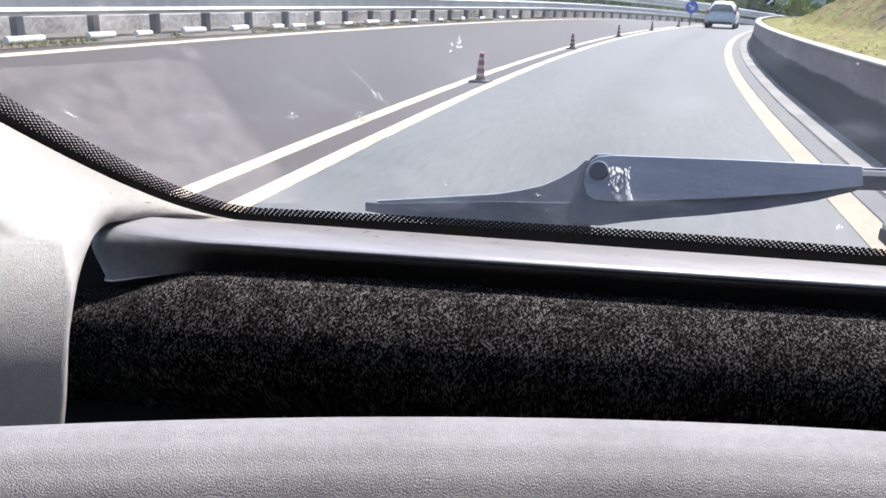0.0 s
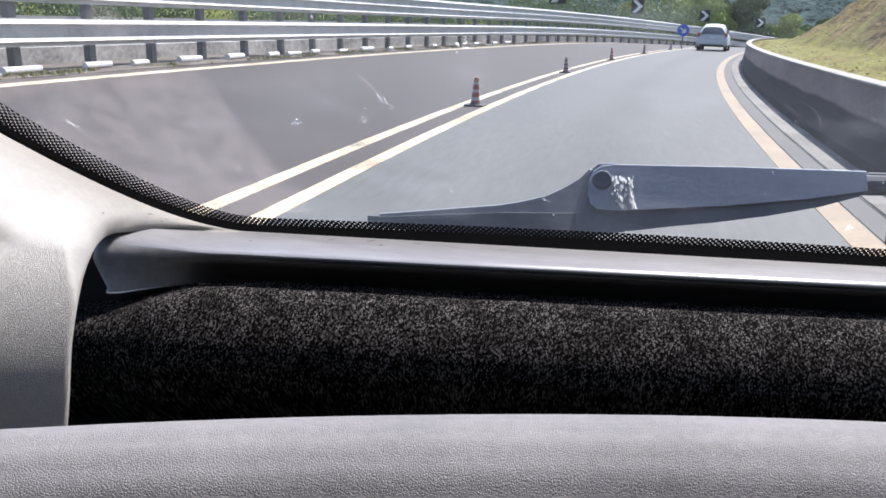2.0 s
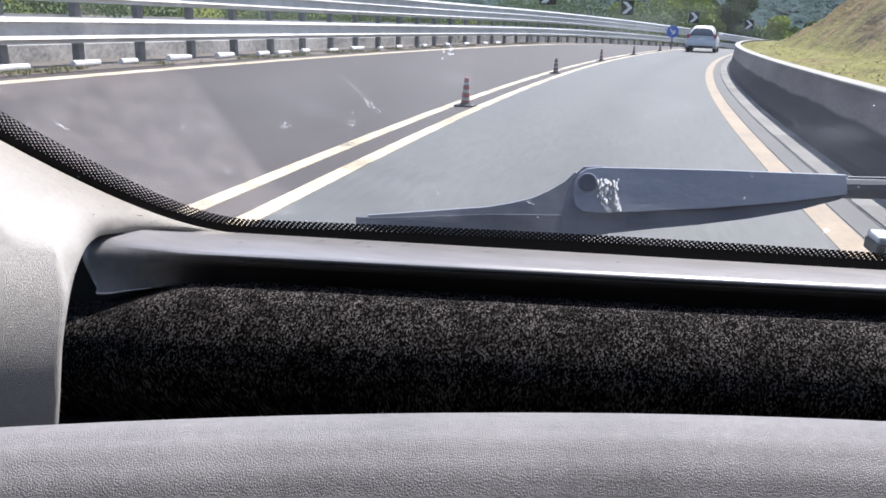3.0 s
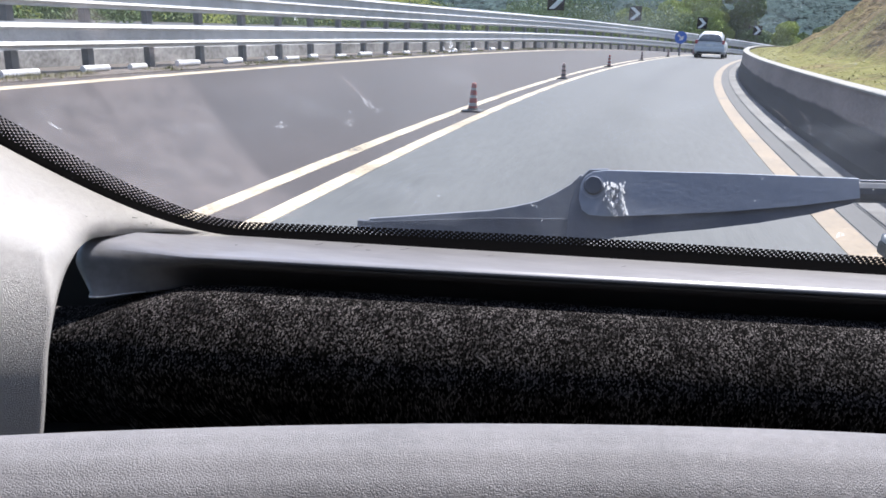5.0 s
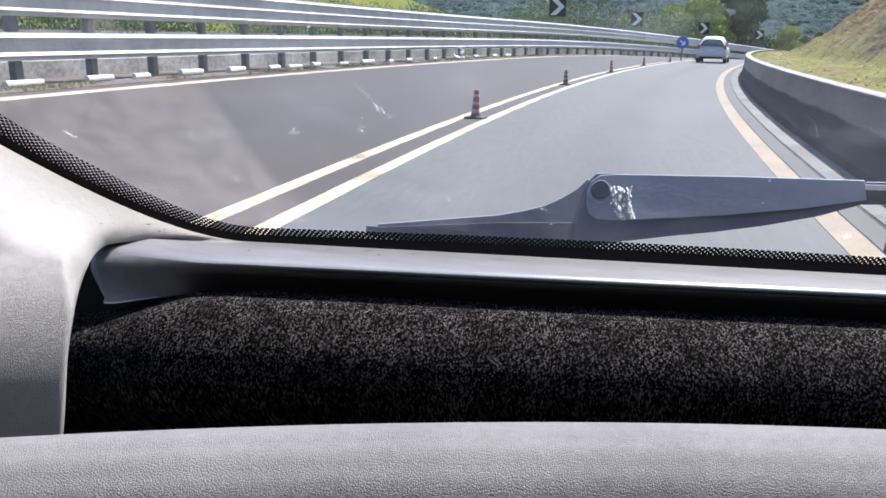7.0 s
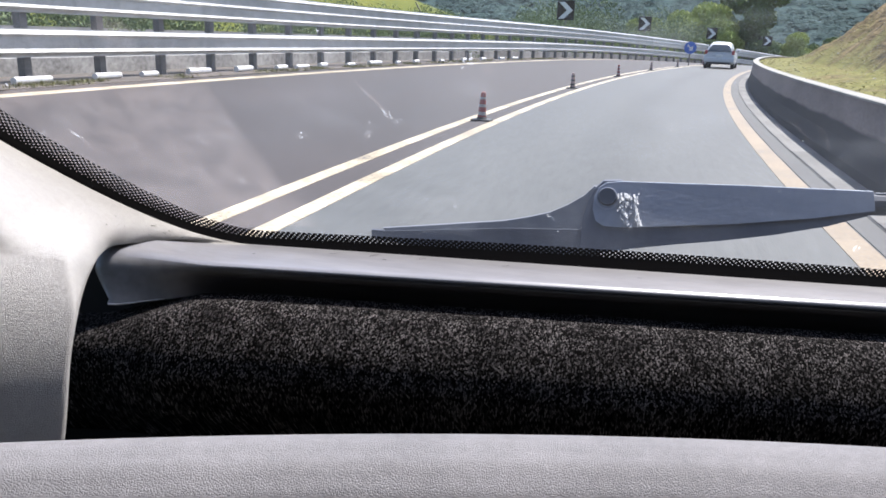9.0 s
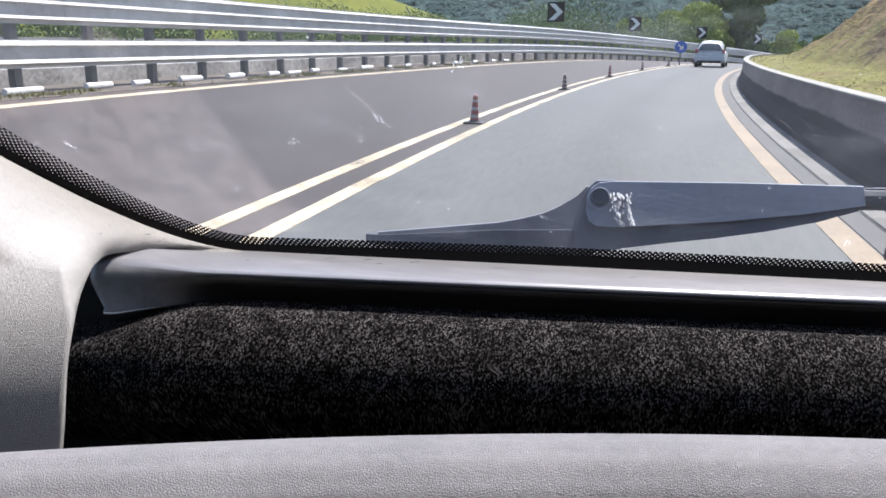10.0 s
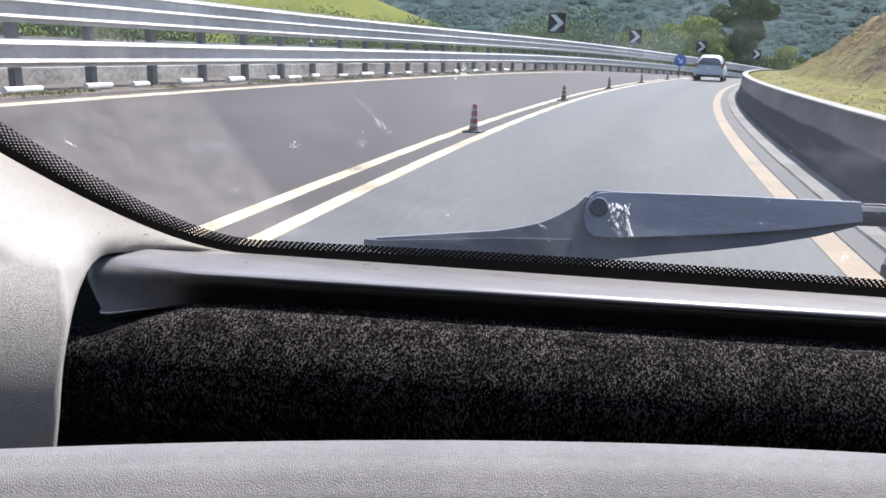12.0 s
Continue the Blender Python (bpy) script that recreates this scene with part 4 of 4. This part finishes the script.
bm = bmesh.new()
film_edge = [(-0.2015, -0.022), (-0.196, -0.036), (-0.191, -0.055), (-0.183, -0.076), (-0.174, -0.092), (-0.1687, -0.108)]
film_rest = [(-0.2247, -0.1138), (-0.2791, -0.1092), (-0.3055, -0.0841), (-0.3285, -0.0601), (-0.330, -0.040), (-0.3050, -0.0300), (-0.2632, -0.026), (-0.2139, -0.0205)]
for k in range(3):
    on_pane(bm, [(x + (k - 1) * 0.0034 + r.gauss(0, 0.0006), z) for x, z in film_edge] + film_rest, 0.0006 + 0.0001 * k)
for i, (x, z, a) in enumerate(((-0.1988, -0.0164, 0.0060), (-0.231, -0.0001, 0.0130), (-0.2066, -0.0126, 0.0045), (-0.060, -0.010, 0.0040))):
    for j in (1, 3):
        pts = [(x + math.cos(k * 0.45) * a * (0.5 + 0.15 * j) * r.uniform(0.7, 1.2), z + math.sin(k * 0.45) * a * (0.35 + 0.1 * j) * r.uniform(0.7, 1.2)) for k in range(14)]
        on_pane(bm, pts, 0.0012 + 0.0001 * i + 0.00002 * j)
for i, (a, b, c, w) in enumerate((((-0.1240, -0.0160), (-0.1150, -0.0265), (-0.1085, -0.0345), 0.0011), ((-0.272, -0.036), (-0.266, -0.040), (-0.262, -0.043), 0.0007), ((-0.2215, -0.058), (-0.2150, -0.066), (-0.2085, -0.078), 0.0008), ((-0.196, -0.072), (-0.1900, -0.081), (-0.1850, -0.090), 0.0007), ((-0.150, -0.052), (-0.1460, -0.057), (-0.1440, -0.062), 0.0005), ((0.0695, -0.0280), (0.0745, -0.0320), (0.0800, -0.0395), 0.0007), ((0.0865, -0.0275), (0.0950, -0.0320), (0.0965, -0.0400), 0.0006),
                                  ((0.0760, -0.0270), (0.0840, -0.0310), (0.0880, -0.0385), 0.0007))):
    for j in (0, 2):
        smear(bm, a, b, c, w * (0.5 + 0.25 * j), 0.0018 + 0.0001 * i + 0.00002 * j)
smears = part("dust_reflection_film", bm, SMEAR, screen, "faint dust smears and a painted dash reflection on the glass")
smears["kind"] = "stuff"
smears.visible_shadow = False


# dashboard roll below the glass
def roll_line(x):
    return 0.410 + 0.14 * min(x, 0.2) + 0.10 * max(0, x - 0.2) - 0.012 * smoothstep(-0.20, -0.32, x)


NOSE = -0.2848          # where the ledge ends beside the pillar


def roll_profile(x):
    fat = smoothstep(-0.215, -0.275, x)
    turn = min(1.0, max(0.0, (NOSE + 0.006 - x) / 0.006))
    back = 0.0035 * (1 - math.sqrt(max(0.0, 1 - turn * turn)))          # the end rounds away
    sink = 0.0012 * (1 - math.sqrt(max(0.0, 1 - turn * turn)))
    r = 0.0050 + 0.0082 * fat
    drop = 0.0205 + 0.0030 * fat
    top = 0.0058 * fat - sink
    reach = 0.447 + 0.11 * x - roll_line(x)
    pts = [(reach + 0.002, 0.0012), (reach * 0.8, 0.0016 + (top + sink) * 0.35), (reach * 0.5 + back, 0.0016 + top)]
    for i in range(9):
        a = i / 8 * math.pi * 0.47
        pts.append((r * (1 - math.sin(a)) + back, top - r * (1 - math.cos(a))))
    under = 0.0050 * (1 - fat) - 0.0040 * fat
    pts += [(under * 0.3 + 0.0002 + back, top - r - 0.003), (under + 0.0008 * fat + back, -drop + 0.0022), (under - 0.0012 * fat + back, -drop + 0.0010), (under + 0.0002 - 0.0012 * fat + back, -drop), (0.009 + back, -drop - 0.003), (reach + 0.002, -drop - 0.003)]
    return pts


def roll_body(lip):
    """The grey top with its rounded end, or the black front below it."""
    bm = bmesh.new()
    xs = [NOSE + 0.010 * (1 - math.cos(0.157 * i)) for i in range(11)] + [NOSE + 0.012 + 0.006 * i for i in range(15)] + [-0.18 + 0.05 * i for i in range(25)]
    # the end leans inwards towards its foot
    rings = [[bm.verts.new((x + smoothstep(NOSE + 0.03, NOSE, x) * (0.0105 * smoothstep(-0.004, -0.023, b) - 0.0008), roll_line(x) + a, -0.128 + b)) for a, b in roll_profile(x)] for x in xs]
    drop_faces = []
    for p, q in zip(rings, rings[1:]):
        for i in range(len(p) - 1):
            f = bm.faces.new((p[i], q[i], q[i + 1], p[i + 1]))
            if (i >= 7) != lip:
                drop_faces.append(f)
    bm.normal_update()
    flip = -1 if rings[20][2].normal.z < 0 else 1
    normals = {v: v.normal * flip for v in bm.verts}
    bmesh.ops.delete(bm, geom=drop_faces, context="FACES")
    return bm, [normals[v] for v in bm.verts]


def ledge_part(name, lip, mat, label):
    """Both halves of the ledge keep the shading of one continuous surface."""
    bm, normals = roll_body(lip)
    ob = part(name, bm, mat, own, label, smooth=True)
    poly = ob.data.polygons[len(ob.data.polygons) // 2]
    if poly.normal.dot(normals[poly.vertices[0]]) < 0:
        ob.data.flip_normals()
    ob.data.normals_split_custom_set_from_vertices(normals)
    return ob


ledge = ledge_part("dash_ledge", False, ROLL, "satin grey ledge under the windscreen")
ledge_part("ledge_lip", True, LIP, "glossy front under the ledge, its shade and grey end light painted in")
# pale tubes paint a glint along the lower edge of the ledge's end
bm = bmesh.new()
for i in range(6):
    ends = []
    for x in (NOSE + 0.002 + 0.006 * i, NOSE + 0.002 + 0.006 * (i + 1)):
        a, b = roll_profile(x)[14]
        ends.append((x + 0.0097 * smoothstep(NOSE + 0.03, NOSE, x), roll_line(x) + a - 0.0003, -0.128 + b - 0.0002))
    tube(bm, ends[0], ends[1], 0.00060 - 0.00008 * i, 0.00052 - 0.00008 * i, 6)
part("edge_glint", bm, GLINT, own, "bright strip painting the glint along the foot of the ledge's end")
# near-black sheet and block stand in for the shade beside the ledge's end
part("ledge_end", sheet(lambda u, v: (NOSE + 0.0004, roll_line(NOSE) + 0.0085 + 0.03 * u, -0.1500 + 0.0220 * v), 4, 3, (0.001, 0, 0)), GAP, own, "end of the ledge, closed by a shade-dark sheet")
part("gap_filler", boxes(((-0.40, 0.392, -0.20), (-0.270, 0.404, -0.1282))), GAP, own, "dark filler block painting the shade between the ledge and the pillar trim")


# black fabric bulge
def fabric(u, v):
    x = -0.37 + 1.42 * u
    a, b = spline([(0.020, -0.0175), (-0.004, -0.0180), (-0.013, -0.0183), (-0.021, -0.0210), (-0.030, -0.0262), (-0.038, -0.0335), (-0.0435, -0.0425), (-0.0455, -0.053), (-0.036, -0.075), (-0.016, -0.10), (-0.004, -0.12)], v)
    fall = smoothstep(-0.215, -0.30, x)
    tuck = 0.024 * smoothstep(-0.225, -0.29, x) * smoothstep(0.25, 0.95, v)
    return (x, roll_line(x) + a * (1 - 0.2 * fall) + tuck, -0.128 + b - 0.020 * fall)


part("fabric_panel", sheet(fabric, 70, 36), FABRIC, own, "black woven fabric trim below the ledge", smooth=True)


# near rim of the dashboard
def rim_line(x):
    return 0.2212 + 0.2593 * x - 0.4265 * x * x


def rim_profile(v):
    pts = [(0.0, -0.060), (0.001, -0.012), (0.0, -0.003), (-0.004, 0.0005), (-0.012, 0.0018), (-0.022, 0.0008), (-0.031, -0.004), (-0.038, -0.012), (-0.042, -0.026), (-0.044, -0.075)]
    t = v * (len(pts) - 1)
    i = min(len(pts) - 2, int(t))
    k = t - i
    return pts[i][0] + (pts[i + 1][0] - pts[i][0]) * k, pts[i][1] + (pts[i + 1][1] - pts[i][1]) * k


def rim(u, v):
    x = -0.34 + 0.79 * u
    a, b = rim_profile(v)
    return (x, rim_line(x) + a, -0.1155 + b)


part("dash_rim", sheet(rim, 50, 27), VINYL, own, "grained grey vinyl edge of the dashboard", smooth=True)


# pillar base trim at the side
def inner_edge(u):
    """Where the trim ends above the ledge and the fabric."""
    return Vector(spline([(-0.207, 0.420, -0.1275), (-0.2582, 0.4041, -0.125), (-0.2674, 0.3893, -0.1225), (-0.2725, 0.3777, -0.1205), (-0.2741, 0.3644, -0.119), (-0.2677, 0.3459, -0.1185),
                          (-0.2561, 0.3229, -0.119), (-0.2471, 0.3061, -0.1205), (-0.231, 0.2811, -0.1215), (-0.201, 0.238, -0.122), (-0.157, 0.179, -0.122), (-0.125, 0.13, -0.122), (-0.10, 0.09, -0.122)], u))


def outer_edge(u):
    k = 0.52 + 0.44 * u
    p = edge_point(k, -0.0005, 0.0025)
    return p


def pillar(u, v):
    t = max(0.0, (v - 0.12) / 0.88)
    a, b = inner_edge(u), outer_edge(u)
    bulge = Vector((-0.15, 0.1, 1.0)) * (0.003 * smoothstep(0.02, 0.3, u) + 0.003 * smoothstep(0.48, 0.85, u)) * math.sin(math.pi * t ** (1.0 - 0.45 * smoothstep(0.22, 0.5, u)))
    p = a.lerp(b, t) + bulge
    # shaped along eye rays: rolls over towards the driver so the foot turns dark
    fall, aside = -p.z / p.y, max(-1.2, p.x / p.y)
    n = max(-0.1, fall - 0.31)
    rolled = (0.305 + 0.081 * (aside + 0.7)) * math.exp(-1.46 * n / (1 + 5.3 * n))
    w = smoothstep(0.27, 0.36, fall) * smoothstep(-0.755, -0.84, aside)
    scale = 1 - w + w * rolled / p.y
    if v < 0.12:
        k = (1 - v / 0.12) * smoothstep(0.02, 0.3, u)
        low = smoothstep(0.42, 0.62, u)
        p += Vector((0.07 * p.x, 0.07 * p.y, -0.004)) * k * (1 - low) + Vector((-0.030 * k, 0.0, -0.020 * math.sqrt(k))) * low
    return p * scale


pillar_trim = part("pillar_trim", sheet(pillar, 130, 110), TRIM, own, "pale grained plastic at the foot of the windscreen pillar", smooth=True)


bm = bmesh.new()
rd = random.Random(14)
for _ in range(16):
    u, t, a, turn = rd.uniform(0.12, 0.55), rd.uniform(0.12, 0.7), 0.0003 + 0.0014 * rd.random() ** 3, rd.uniform(0, 3)
    c = Vector(pillar(u, 0.12 + 0.88 * t))
    du, dv = Vector(pillar(u + 0.01, 0.12 + 0.88 * t)) - c, Vector(pillar(u, 0.14 + 0.88 * t)) - c
    du.normalize()
    dv.normalize()
    up = dv.cross(du)
    up = up if up.z > 0 else -up
    ring = [(math.cos(k) * a * rd.uniform(0.6, 1.5), math.sin(k) * a * rd.uniform(0.3, 0.8)) for k in (0, 0.9, 1.8, 2.7, 3.6, 4.5, 5.4)]
    bm.faces.new([bm.verts.new(c + up * 0.0006 + du * (x * math.cos(turn) - y * math.sin(turn)) + dv * (x * math.sin(turn) + y * math.cos(turn))) for x, y in ring])
part("trim_dirt", bm, GAP, pillar_trim, "small dark dirt marks")["kind"] = "stuff"
part("trough", boxes(((-0.66, 0.02, -0.26), (1.16, 0.60, -0.235))), GAP, own, "near-black plate closing the space below the dashboard")


# wiper outside the glass
def wiper():
    y = 0.62

    def lean(x, z, out):
        """The broad face leans back towards the glass, scaled to fit the eye's view."""
        fall = 0.52 * (z + 0.1005)
        k = (y + fall) / y
        return Vector((x * k, y + fall + out, z * k))

    def plate(pts, depth, mat, name, parent, label="", shift=0.0):
        bm = bmesh.new()
        f = [bm.verts.new(lean(x, z, shift)) for x, z in pts]
        g = [bm.verts.new(lean(x, z, shift + depth)) for x, z in pts]
        bm.faces.new(f)
        bm.faces.new(g[::-1])
        n = len(pts)
        for i in range(n):
            bm.faces.new((f[i], f[(i + 1) % n], g[(i + 1) % n], g[i]))
        es = [e for e in bm.edges if all(v in f for v in e.verts)]
        bmesh.ops.bevel(bm, geom=es, offset=0.00012, segments=1, affect="EDGES", profile=0.5)
        return part(name, bm, mat, parent, label)
    arm = plate([(-0.0148, -0.1180), (-0.0118, -0.1105), (-0.0060, -0.1060), (0.0043, -0.1041), (0.0999, -0.0999), (0.1894, -0.0973), (0.1927, -0.1119), (0.1515, -0.1211), (0.0937, -0.1309), (0.0348, -0.1384), (0.0096, -0.1414), (-0.0060, -0.1414), (-0.0120, -0.1375), (-0.0150, -0.1285)], 0.0025, WIPER, "wiper_arm", own, "faded dark blue-grey wiper arm")
    plate([(-0.0228, -0.1422), (-0.0213, -0.1331), (-0.0189, -0.1217), (-0.0152, -0.1126), (-0.0083, -0.1050), (0.006, -0.1036), (0.010, -0.112), (0.0348, -0.1340), (0.0937, -0.1260), (0.1515, -0.1180), (0.1937, -0.1110), (0.1889, -0.117), (0.162, -0.1273), (0.1245, -0.1377), (0.0854, -0.1462), (0.0529, -0.1521), (0.0197, -0.1589), (0.0, -0.1640), (-0.0228, -0.1640)], 0.006, WIPER_LOW, "arm_flank", arm, "underside of the arm, its shade put into a darker colour", 0.003)
    bm = tube(bmesh.new(), (0.186, y + 0.006, -0.1085), (0.62, y + 0.05, -0.094), 0.0085, 0.007, 12)
    part("arm_rod", bm, WIPER_DARK, arm)
    # strip added to paint the glint above the rod
    part("rod_glint", tube(bmesh.new(), (0.192, y + 0.005, -0.0997), (0.62, y + 0.044, -0.0865), 0.0008, 0.0008, 8), WIPER, arm, "pale strip painting the glint on the rod")
    bm = tube(bmesh.new(), lean(-0.0042, -0.1178, 0.002), lean(-0.0042, -0.1178, -0.0025) + Vector((0, -0.001, 0.002)), 0.0082, 0.0066, 24)
    part("pivot_cap", bm, WIPER_LOW, arm, "round dark pivot cap", smooth=False)
    ring = bmesh.new()
    for i in range(20):
        a0, a1 = (radians(18 * j - 40) for j in (i, i + 1))
        quad = [lean(-0.0042 + math.cos(a) * q, -0.1178 + math.sin(a) * q, -0.0004) for a, q in ((a0, 0.0084), (a1, 0.0084), (a1, 0.0099), (a0, 0.0099))]
        ring.faces.new([ring.verts.new(q) for q in quad])
    part("pivot_rim", ring, WIPER_PALE, arm, "pale rim round the pivot")
    rr = random.Random(4)
    bm = bmesh.new()
    for j in range(300):
        t = rr.random()
        side = rr.choice((0.0062, 0.0080, 0.0172, rr.uniform(0.006, 0.018)))
        cx, cz = side + (0.0065 * t ** 2) + rr.gauss(0, 0.0011), -0.1135 - 0.0005 * rr.gauss(0, 2) - 0.0245 * t
        a = rr.uniform(0.0002, 0.0008)
        ring = [(cx + math.cos(k) * a * rr.uniform(0.5, 1.3), math.sin(k) * a * 1.9 * rr.uniform(0.5, 1.3)) for k in (0, 0.9, 1.8, 2.7, 3.6, 4.5, 5.4)]
        bm.faces.new([bm.verts.new(lean(px, cz, -0.0016 - 0.000005 * j) + Vector((0, pz * 1.5, pz))) for px, pz in ring])
    part("paint_loss", bm, BARE, arm, "bright patch of flaked paint")
    tail = plate([(-0.195, -0.1620), (-0.1646, -0.1576), (-0.0875, -0.1459), (-0.0673, -0.1409), (-0.0486, -0.135), (-0.0348, -0.1273), (-0.0224, -0.1186), (-0.0154, -0.1104), (-0.006, -0.112), (-0.006, -0.150), (-0.0872, -0.1525), (-0.19, -0.1655)], 0.004, WIPER_TAIL, "blade_holder", own, "faded grey plastic blade holder beside the arm", 0.006)
    plate([(-0.205, -0.1640), (-0.19, -0.1640), (-0.0872, -0.1520), (-0.006, -0.146), (-0.006, -0.172), (-0.12, -0.178), (-0.205, -0.1720)], 0.004, WIPER_DARK, "wiper_blade", tail, "dark rubber wiper blade", 0.005)
    return arm


wiper()
bm = boxes(((0.2075, 0.580, -0.1505), (0.2565, 0.612, -0.1405)), bevel=0.002)
box(bm, (0.2245, 0.590, -0.245), (0.2395, 0.604, -0.150))
nz = part("washer_nozzle", bm, BLACK, own, "black washer nozzle with a bright top")
part("nozzle_top", boxes(((0.2080, 0.582, -0.1408), (0.2275, 0.610, -0.1348)), bevel=0.002), PALE, nz)
part("nozzle_face", boxes(((0.2125, 0.5788, -0.1485), (0.2545, 0.5815, -0.1422)), bevel=0.001), CHROME, nz)

# dirt on the ledge and lint on the rim
SMUDGE = surface("dark_dirt", (0.02, 0.02, 0.02), (0.06, 0.058, 0.055), 0.9)
r = random.Random(8)


def fleck(bm, x, y, z, a, b, turn):
    pts = []
    for i in range(8):
        t, k = i / 8 * 6.2832, r.uniform(0.5, 1.2)
        du, dv = math.cos(t) * a * k, math.sin(t) * b * k
        pts.append(bm.verts.new((x + du * math.cos(turn) - dv * math.sin(turn), y + du * math.sin(turn) + dv * math.cos(turn), z)))
    bm.faces.new(pts)


bm = bmesh.new()
for x, y, a, b, turn in ((-0.160, 0.418, 0.0055, 0.0003, 0.9), (-0.1366, 0.4224, 0.005, 0.0004, 1.0), (-0.128, 0.416, 0.002, 0.0006, 0.2), (-0.1076, 0.4254, 0.005, 0.0003, 0.8), (-0.0574, 0.428, 0.003, 0.0003, 0.7), (-0.205, 0.401, 0.0012, 0.0005, 0.3), (0.02, 0.431, 0.002, 0.0003, 0.6)):
    fleck(bm, x, y, -0.1260, a, b, turn)
part("ledge_dirt", bm, SMUDGE, ledge, "dark scratches and dirt")["kind"] = "stuff"

# unseen plain shell, added dark and closed to keep light off the dash front
part("bonnet", sheet(lambda u, v: (-0.68 + 1.86 * u, 0.66 + 0.75 * v, -0.235 - 0.33 * v ** 1.4 - 0.05 * (2 * u - 1) ** 4), 16, 10, (0, 0, -0.02)), PAINT, own, smooth=True)
part("roof", sheet(lambda u, v: (-0.66 + 1.82 * u, 0.10 - 2.26 * v, 0.33 + 0.06 * math.sin(math.pi * u) + 0.05 * math.sin(math.pi * v)), 12, 12, (0, 0, 0.03)), CABIN_SHELL, own, smooth=True)
# opening added in this side to light the ledge's end
part("side_panel", boxes(((-0.70, -2.3, -0.95), (-0.66, 0.30, -0.26)), ((-0.70, -2.3, -0.262), (-0.66, -0.42, 0.34)), ((-0.70, -0.422, 0.27), (-0.66, 0.30, 0.34)), ((-0.70, 0.20, -0.262), (-0.66, 0.30, 0.272))), CABIN_SHELL, own)
part("side_panel", boxes(((1.16, -2.3, -0.95), (1.20, 0.30, 0.34))), CABIN_SHELL, own)
part("rear_panel", boxes(((-0.66, -2.3, -0.95), (1.16, -2.26, 0.36))), CABIN_SHELL, own)
part("floor_pan", boxes(((-0.66, -2.26, -0.95), (1.16, 0.66, -0.91))), GAP, own)
part("bulkhead", boxes(((-0.66, 0.60, -0.91), (1.16, 0.66, -0.24))), GAP, own)

# keep-right sign on the centre line
sign = thing("keep_right_sign", "round blue arrow sign on a short post", "road sign", on_road(49.5, -2.45), road_turn(49.5))
SIGN_BLUE = surface("blue_reflective_sheeting", (0.02, 0.09, 0.38), (0.03, 0.12, 0.46), 0.45)
part("disc", tube(bmesh.new(), (0, 0, 1.05), (0, -0.02, 1.05), 0.36, 0.36, 32), SIGN_BLUE, sign)
part("post", tube(bmesh.new(), (0, 0.03, 0), (0, 0.03, 1.2), 0.04, 0.04, 10), POST, sign)
bm = bmesh.new()
box(bm, (-0.22, -0.032, -0.04), (0.12, -0.019, 0.04), m=Matrix.Translation((0, 0, 1.05)) @ Matrix.Rotation(radians(40), 4, "Y"))
for a in (0, 90):
    box(bm, (0.02, -0.032, -0.04), (0.20, -0.0185, 0.04), m=Matrix.Translation((0, 0, 1.05)) @ Matrix.Rotation(radians(40), 4, "Y") @ Matrix.Translation((0.17, 0, 0)) @ Matrix.Rotation(radians(135 if a else -135), 4, "Y") @ Matrix.Translation((-0.01, 0, 0)))
part("arrow", bm, SIGN_WHITE, sign, "white arrow pointing down to the right")

# wheels that carry the cabin
for x in (-0.58, 1.08):
    for y in (-1.55, 0.98):
        tyre = part("wheel", tube(bmesh.new(), (x - 0.09, y, -0.90), (x + 0.09, y, -0.90), 0.30, 0.30, 28), BLACK, own, "black tyre")
        part("rim", tube(bmesh.new(), (x - 0.093, y, -0.90), (x + 0.093, y, -0.90), 0.19, 0.19, 20), CHROME, tyre)
part("nose", boxes(((-0.66, 0.66, -0.96), (1.16, 1.42, -0.60)), bevel=0.05), PAINT, own)

# ---- pale concrete pieces lying under the guard rail ----
rp = random.Random(6)
s_at = 6.5
while s_at < 48:
    long, thick = rp.uniform(0.35, 1.0), rp.uniform(0.055, 0.085)
    ob = tagged(link("concrete_piece", tube(bmesh.new(), (0, -long / 2, thick), (0, long / 2, thick), thick, thick * 0.94, 10), PALE), "short round piece of pale concrete lying under the guard rail", "concrete piece", "pieces under the guard rail")
    ob.matrix_basis = Matrix.Translation(on_road(s_at, -11.62 + rp.uniform(-0.08, 0.10), 0.015)) @ pose(0, 0, 0, 0, 0, road_turn(s_at) + rp.uniform(-7, 7))
    s_at += rp.choice((1.3, 1.9, 2.0, 2.6, 4.1))

# ---- gutter stones along the barrier's foot ----
bm = boxes(((-0.128, -0.9985, -0.03), (0.160, 0.9985, 0.022)), bevel=0.006)
stone = part("gutter_stone", bm, GUTTER, gutter)
stone.matrix_basis = Matrix.Translation(on_road(GUTTER_S[0], 1.904)) @ pose(0, 0, 0, 0, 0, road_turn(GUTTER_S[0]))
rp = random.Random(9)
for i in range(1, int((GUTTER_S[1] - GUTTER_S[0]) / 2)):
    sm = GUTTER_S[0] + 2 * i
    ob = new("gutter_stone", stone.data)
    ob.parent = gutter
    ob.matrix_basis = Matrix.Translation(on_road(sm, 1.904 + rp.gauss(0, 0.002), rp.gauss(0, 0.001))) @ pose(0, 0, 0, 0, rp.gauss(0, 0.3), road_turn(sm))
